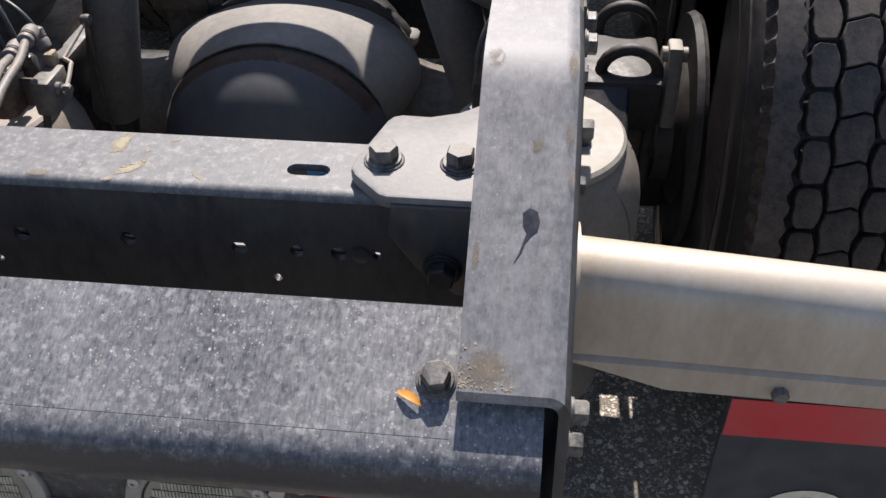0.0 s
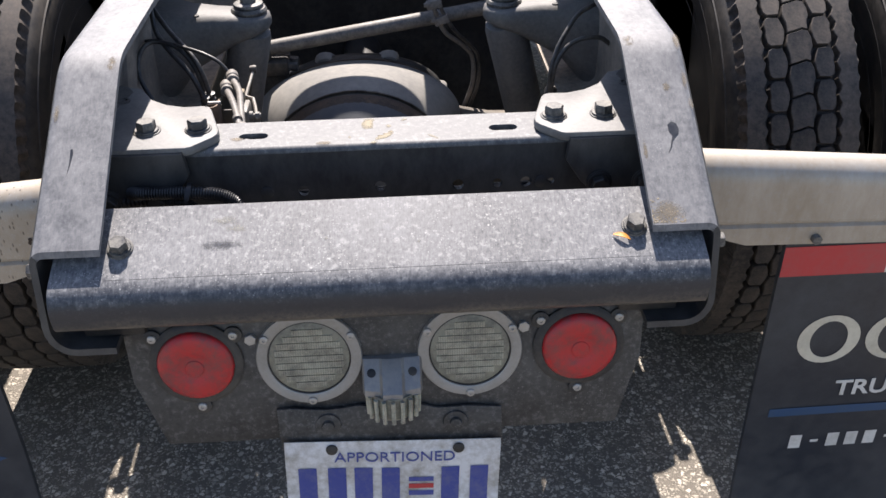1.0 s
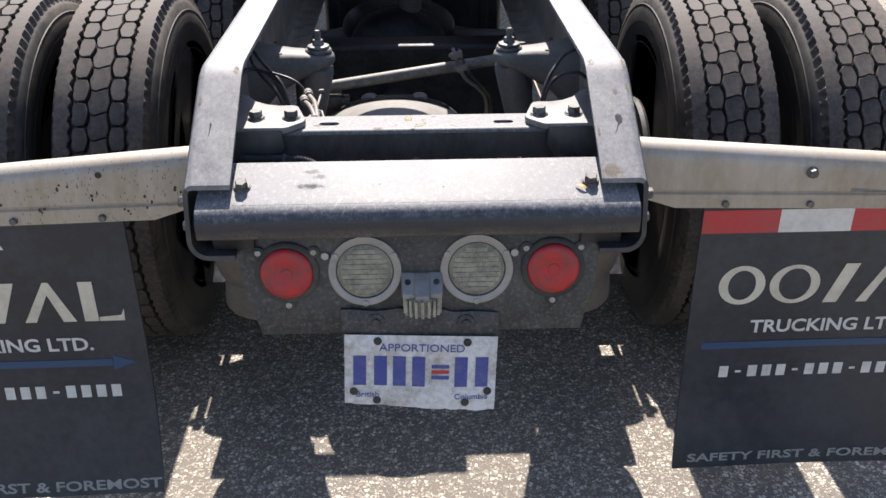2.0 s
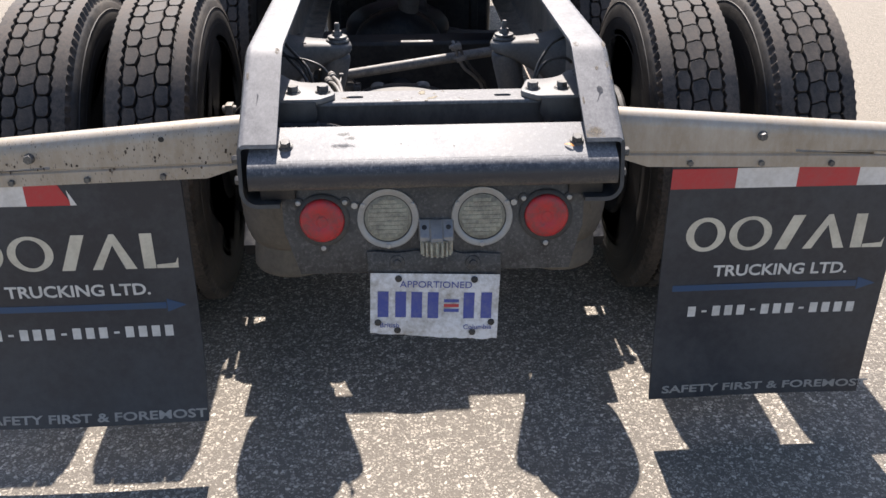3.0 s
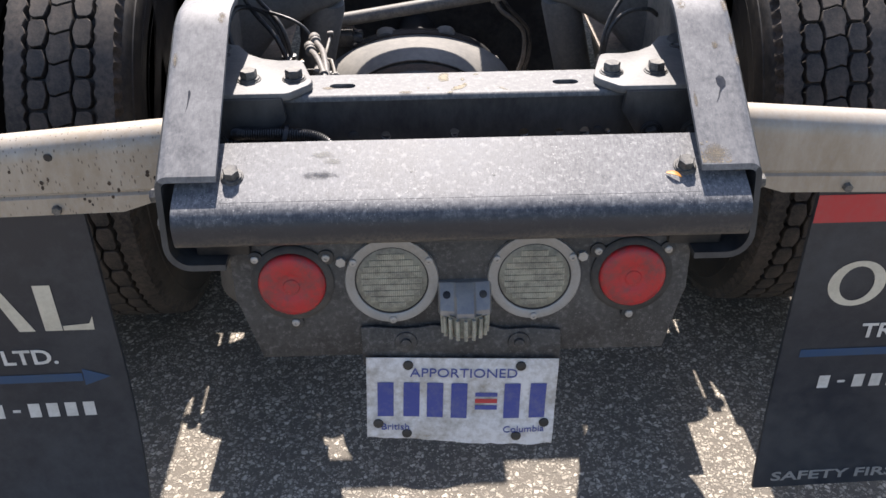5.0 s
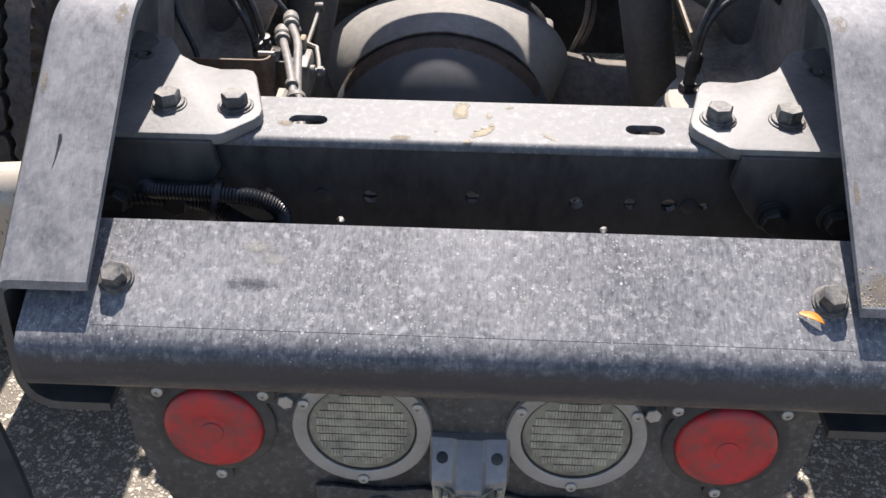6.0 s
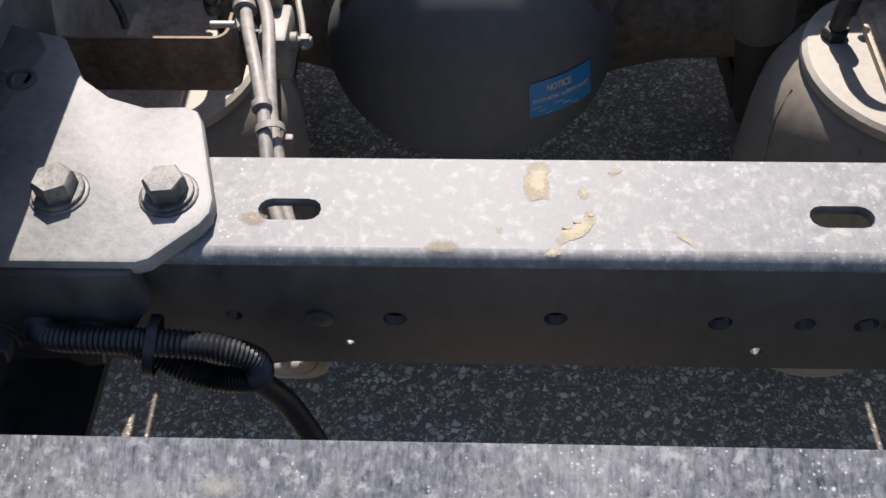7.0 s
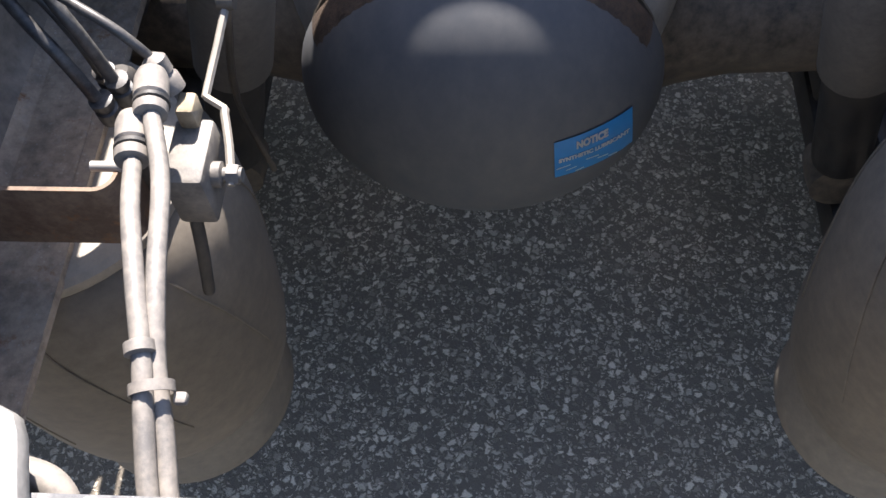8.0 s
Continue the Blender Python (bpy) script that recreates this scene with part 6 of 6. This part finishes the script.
def rail_spot(u, v):
    return (u, v, rail_top(v) + 0.0003)


def cross_spot(u, v):
    return (u, v - 0.001, 0.9728)


def blob(cu, cv, ru, rv, seed, k=18, rough=0.35):
    rng = random.Random(seed)
    return [(cu + ru * (1 - rough * rng.random()) * math.cos(2 * math.pi * i / k), cv + rv * (1 - rough * rng.random()) * math.sin(2 * math.pi * i / k)) for i in range(k)]


flake("stain", [(0.390 + (0.016 if b > -0.3 else 0.010) * a, 0.150 + 0.017 * b) for a, b in ((0.1, 0.75), (0.45, 1.0), (0.85, 0.85), (1.0, 0.45), (0.9, 0.0), (0.62, -0.2), (0.5, -0.55), (0.2, -1.0), (-0.35, -1.45), (0.05, -1.0), (0.3, -0.55), (0.36, -0.1), (0.15, 0.2))],
      rail_spot, (0, 0, 0.0003), M_STAIN, "dark drip stain on the dusty rail", "stain", "stains")
flake("stain", [(-0.400, 0.161), (-0.3975, 0.162), (-0.396, 0.157), (-0.3975, 0.146), (-0.3992, 0.136), (-0.401, 0.129), (-0.3998, 0.138), (-0.3996, 0.15)], rail_spot, (0, 0, 0.0003), M_STAIN, "dark drip stain on the dusty rail", "stain", "stains")
for k, (u, v, ru, rv) in enumerate(((0.428, 0.285, 0.006, 0.02), (0.427, 0.225, 0.005, 0.016), (0.430, 0.19, 0.004, 0.012), (0.36, 0.29, 0.010, 0.015), (0.356, 0.13, 0.004, 0.018), (0.40, 0.215, 0.007, 0.009), (-0.36, 0.28, 0.009, 0.016), (-0.425, 0.21, 0.005, 0.015))):
    flake("mud_film", blob(u, v, ru, rv, 210 + k, 22, 0.2), rail_spot, (0, 0, 0.0002), M_MUDFILM, "tan mud stain on the dusty rail", "mud", "mud films")
flake("stain", blob(-0.205, 0.0565, 0.048, 0.0135, 31, 30, 0.12), beam_spot, (0, 0, 0.0001), M_DARKFILM, "dark rubbed stain on the dusty beam", "stain", "stains")
rng = random.Random(5)
bm = bmesh.new()
for k in range(240):
    u, v = 0.3505 + 0.042 * rng.random() ** 1.7, 0.0375 + 0.030 * rng.random() ** 2.2
    if rng.random() < (u - 0.35) / 0.05 and v > 0.045:
        continue
    r = 0.0004 + 0.0012 * rng.random() ** 2
    ring = [bm.verts.new((u + a * 1.0, v + b, rail_top(v + b))) for a, b in blob(0, 0, r * 1.3, r, k, 6)]
    tip = bm.verts.new((u, v, rail_top(v) + r * (0.4 + 0.4 * rng.random())))
    for i in range(6):
        bm.faces.new([ring[i], ring[(i + 1) % 6], tip])
solo("mud_crust", bm, M_MUD, (0.36, 0.045, rail_top(0.045)), "crumbly dried mud crust on the rail end", "mud", kind="stuff")
flake("mud_film", blob(0.372, 0.050, 0.024, 0.017, 7, 26, 0.06), rail_spot, (0, 0, 0.0002), M_MUDFILM, "thin brown mud film on the rail end", "mud", "mud films")


def ragged(points, seed):
    """The outline again, with finer, uneven edges."""
    rng = random.Random(seed)
    out = []
    for (a, b), (c, d) in zip(points, points[1:] + points[:1]):
        for i in range(5):
            t = i / 5
            out.append((a + (c - a) * t + rng.uniform(-1, 1) * 0.0006, b + (d - b) * t + rng.uniform(-1, 1) * 0.0006))
    return out


for k, (points, m) in enumerate((
        ([(-0.0225, 0.3192), (-0.0087, 0.3205), (-0.0045, 0.3136), (-0.0087, 0.3079), (-0.0069, 0.3006), (-0.0073, 0.2869), (-0.0218, 0.2844), (-0.0243, 0.2917), (-0.0248, 0.3063), (-0.0218, 0.3095)], M_TANPATCH),
        ([(0.0189, 0.2788), (0.0237, 0.2763), (0.0230, 0.2690), (0.0168, 0.2593), (0.0113, 0.2545), (0.0031, 0.2512), (-0.0032, 0.2472), (-0.0045, 0.2528), (0.0003, 0.2601), (0.0072, 0.2642), (0.0141, 0.2698), (0.0155, 0.2763)], M_TANPATCH),
        ([(0.0099, 0.2893), (0.0141, 0.3006), (0.0189, 0.2998), (0.0210, 0.2933), (0.0141, 0.2836), (0.0106, 0.2844)], M_PALEPATCH),
        ([(0.0293, 0.3063), (0.0389, 0.3168), (0.0479, 0.3176), (0.0472, 0.3144), (0.0389, 0.3095), (0.0334, 0.3047)], M_PALEPATCH),
        ([(-0.0438, 0.2642), (-0.0390, 0.2658), (-0.0383, 0.2577), (-0.0431, 0.2561)], M_PALEPATCH),
        ([(0.0596, 0.2626), (0.0692, 0.2658), (0.0761, 0.2593), (0.0858, 0.2496), (0.0954, 0.2415), (0.0899, 0.2407), (0.0789, 0.2512), (0.0706, 0.2593), (0.0610, 0.2593)], M_PALEPATCH),
        ([(-0.0052, 0.2480), (0.0010, 0.2472), (-0.0011, 0.2415), (-0.0094, 0.2366), (-0.0149, 0.2383)], M_PALEPATCH))):
    flake("mud_film", ragged(points, k), cross_spot, (0, 0, 0.0002), m, "tan dried mud film on the crossmember", "mud", "mud films")
for k, (u, v, ru, rv) in enumerate(((-0.078, 0.246, 0.012, 0.005), (-0.204, 0.268, 0.009, 0.006))):
    flake("mud_film", blob(u, v, ru * 1.25, rv * 1.25, 43 + k, 26, 0.06), cross_spot, (0, 0, 0.0002), M_MUDFILM, "brown dried mud film on the crossmember", "mud", "mud films")
for k, (u, v, ru, rv) in enumerate(((0.003, 0.262, 0.0045, 0.0014), (0.010, 0.267, 0.0035, 0.0016), (0.019, 0.273, 0.002, 0.002), (-0.012, 0.289, 0.0008, 0.002))):
    flake("mud_crumb", blob(u, v, ru, rv, 140 + k, 12, 0.5), cross_spot, (0, 0, 0.0005), M_MUD, "dried mud crumb on the crossmember", "mud", "mud crumbs")
for k, (u, v, ru, rv) in enumerate(((-0.20, 0.093, 0.022, 0.008), (-0.185, 0.08, 0.016, 0.007), (0.05, 0.05, 0.004, 0.003), (-0.07, 0.06, 0.004, 0.003))):
    flake("dust_smear", blob(u, v, ru * 1.2, rv * 1.2, 60 + k, 26, 0.08), beam_spot, (0, 0, 0.0002), M_PALEFILM, "pale dust smear on the beam", "dust smear", "dust smears")
for k, (x, z) in enumerate(((0.5, 0.9), (0.55, 0.87), (0.61, 0.86), (0.66, 0.88), (0.72, 0.90), (0.78, 0.865), (0.86, 0.88), (0.93, 0.86), (1.0, 0.87))):
    rng = random.Random(k)
    for q in range(3):
        u, v = -x + 0.03 * rng.random(), z - 0.03 * rng.random()
        flake("mud_fleck", blob(u, v, 0.0018 + 0.002 * rng.random(), 0.003 + 0.003 * rng.random(), 90 + 3 * k + q, 8), lambda a, b: (a, 0.1545, b), (0, 0.0008, 0), M_RUST, "dark brown fleck on the hanger bar", "fleck", "hanger flecks")
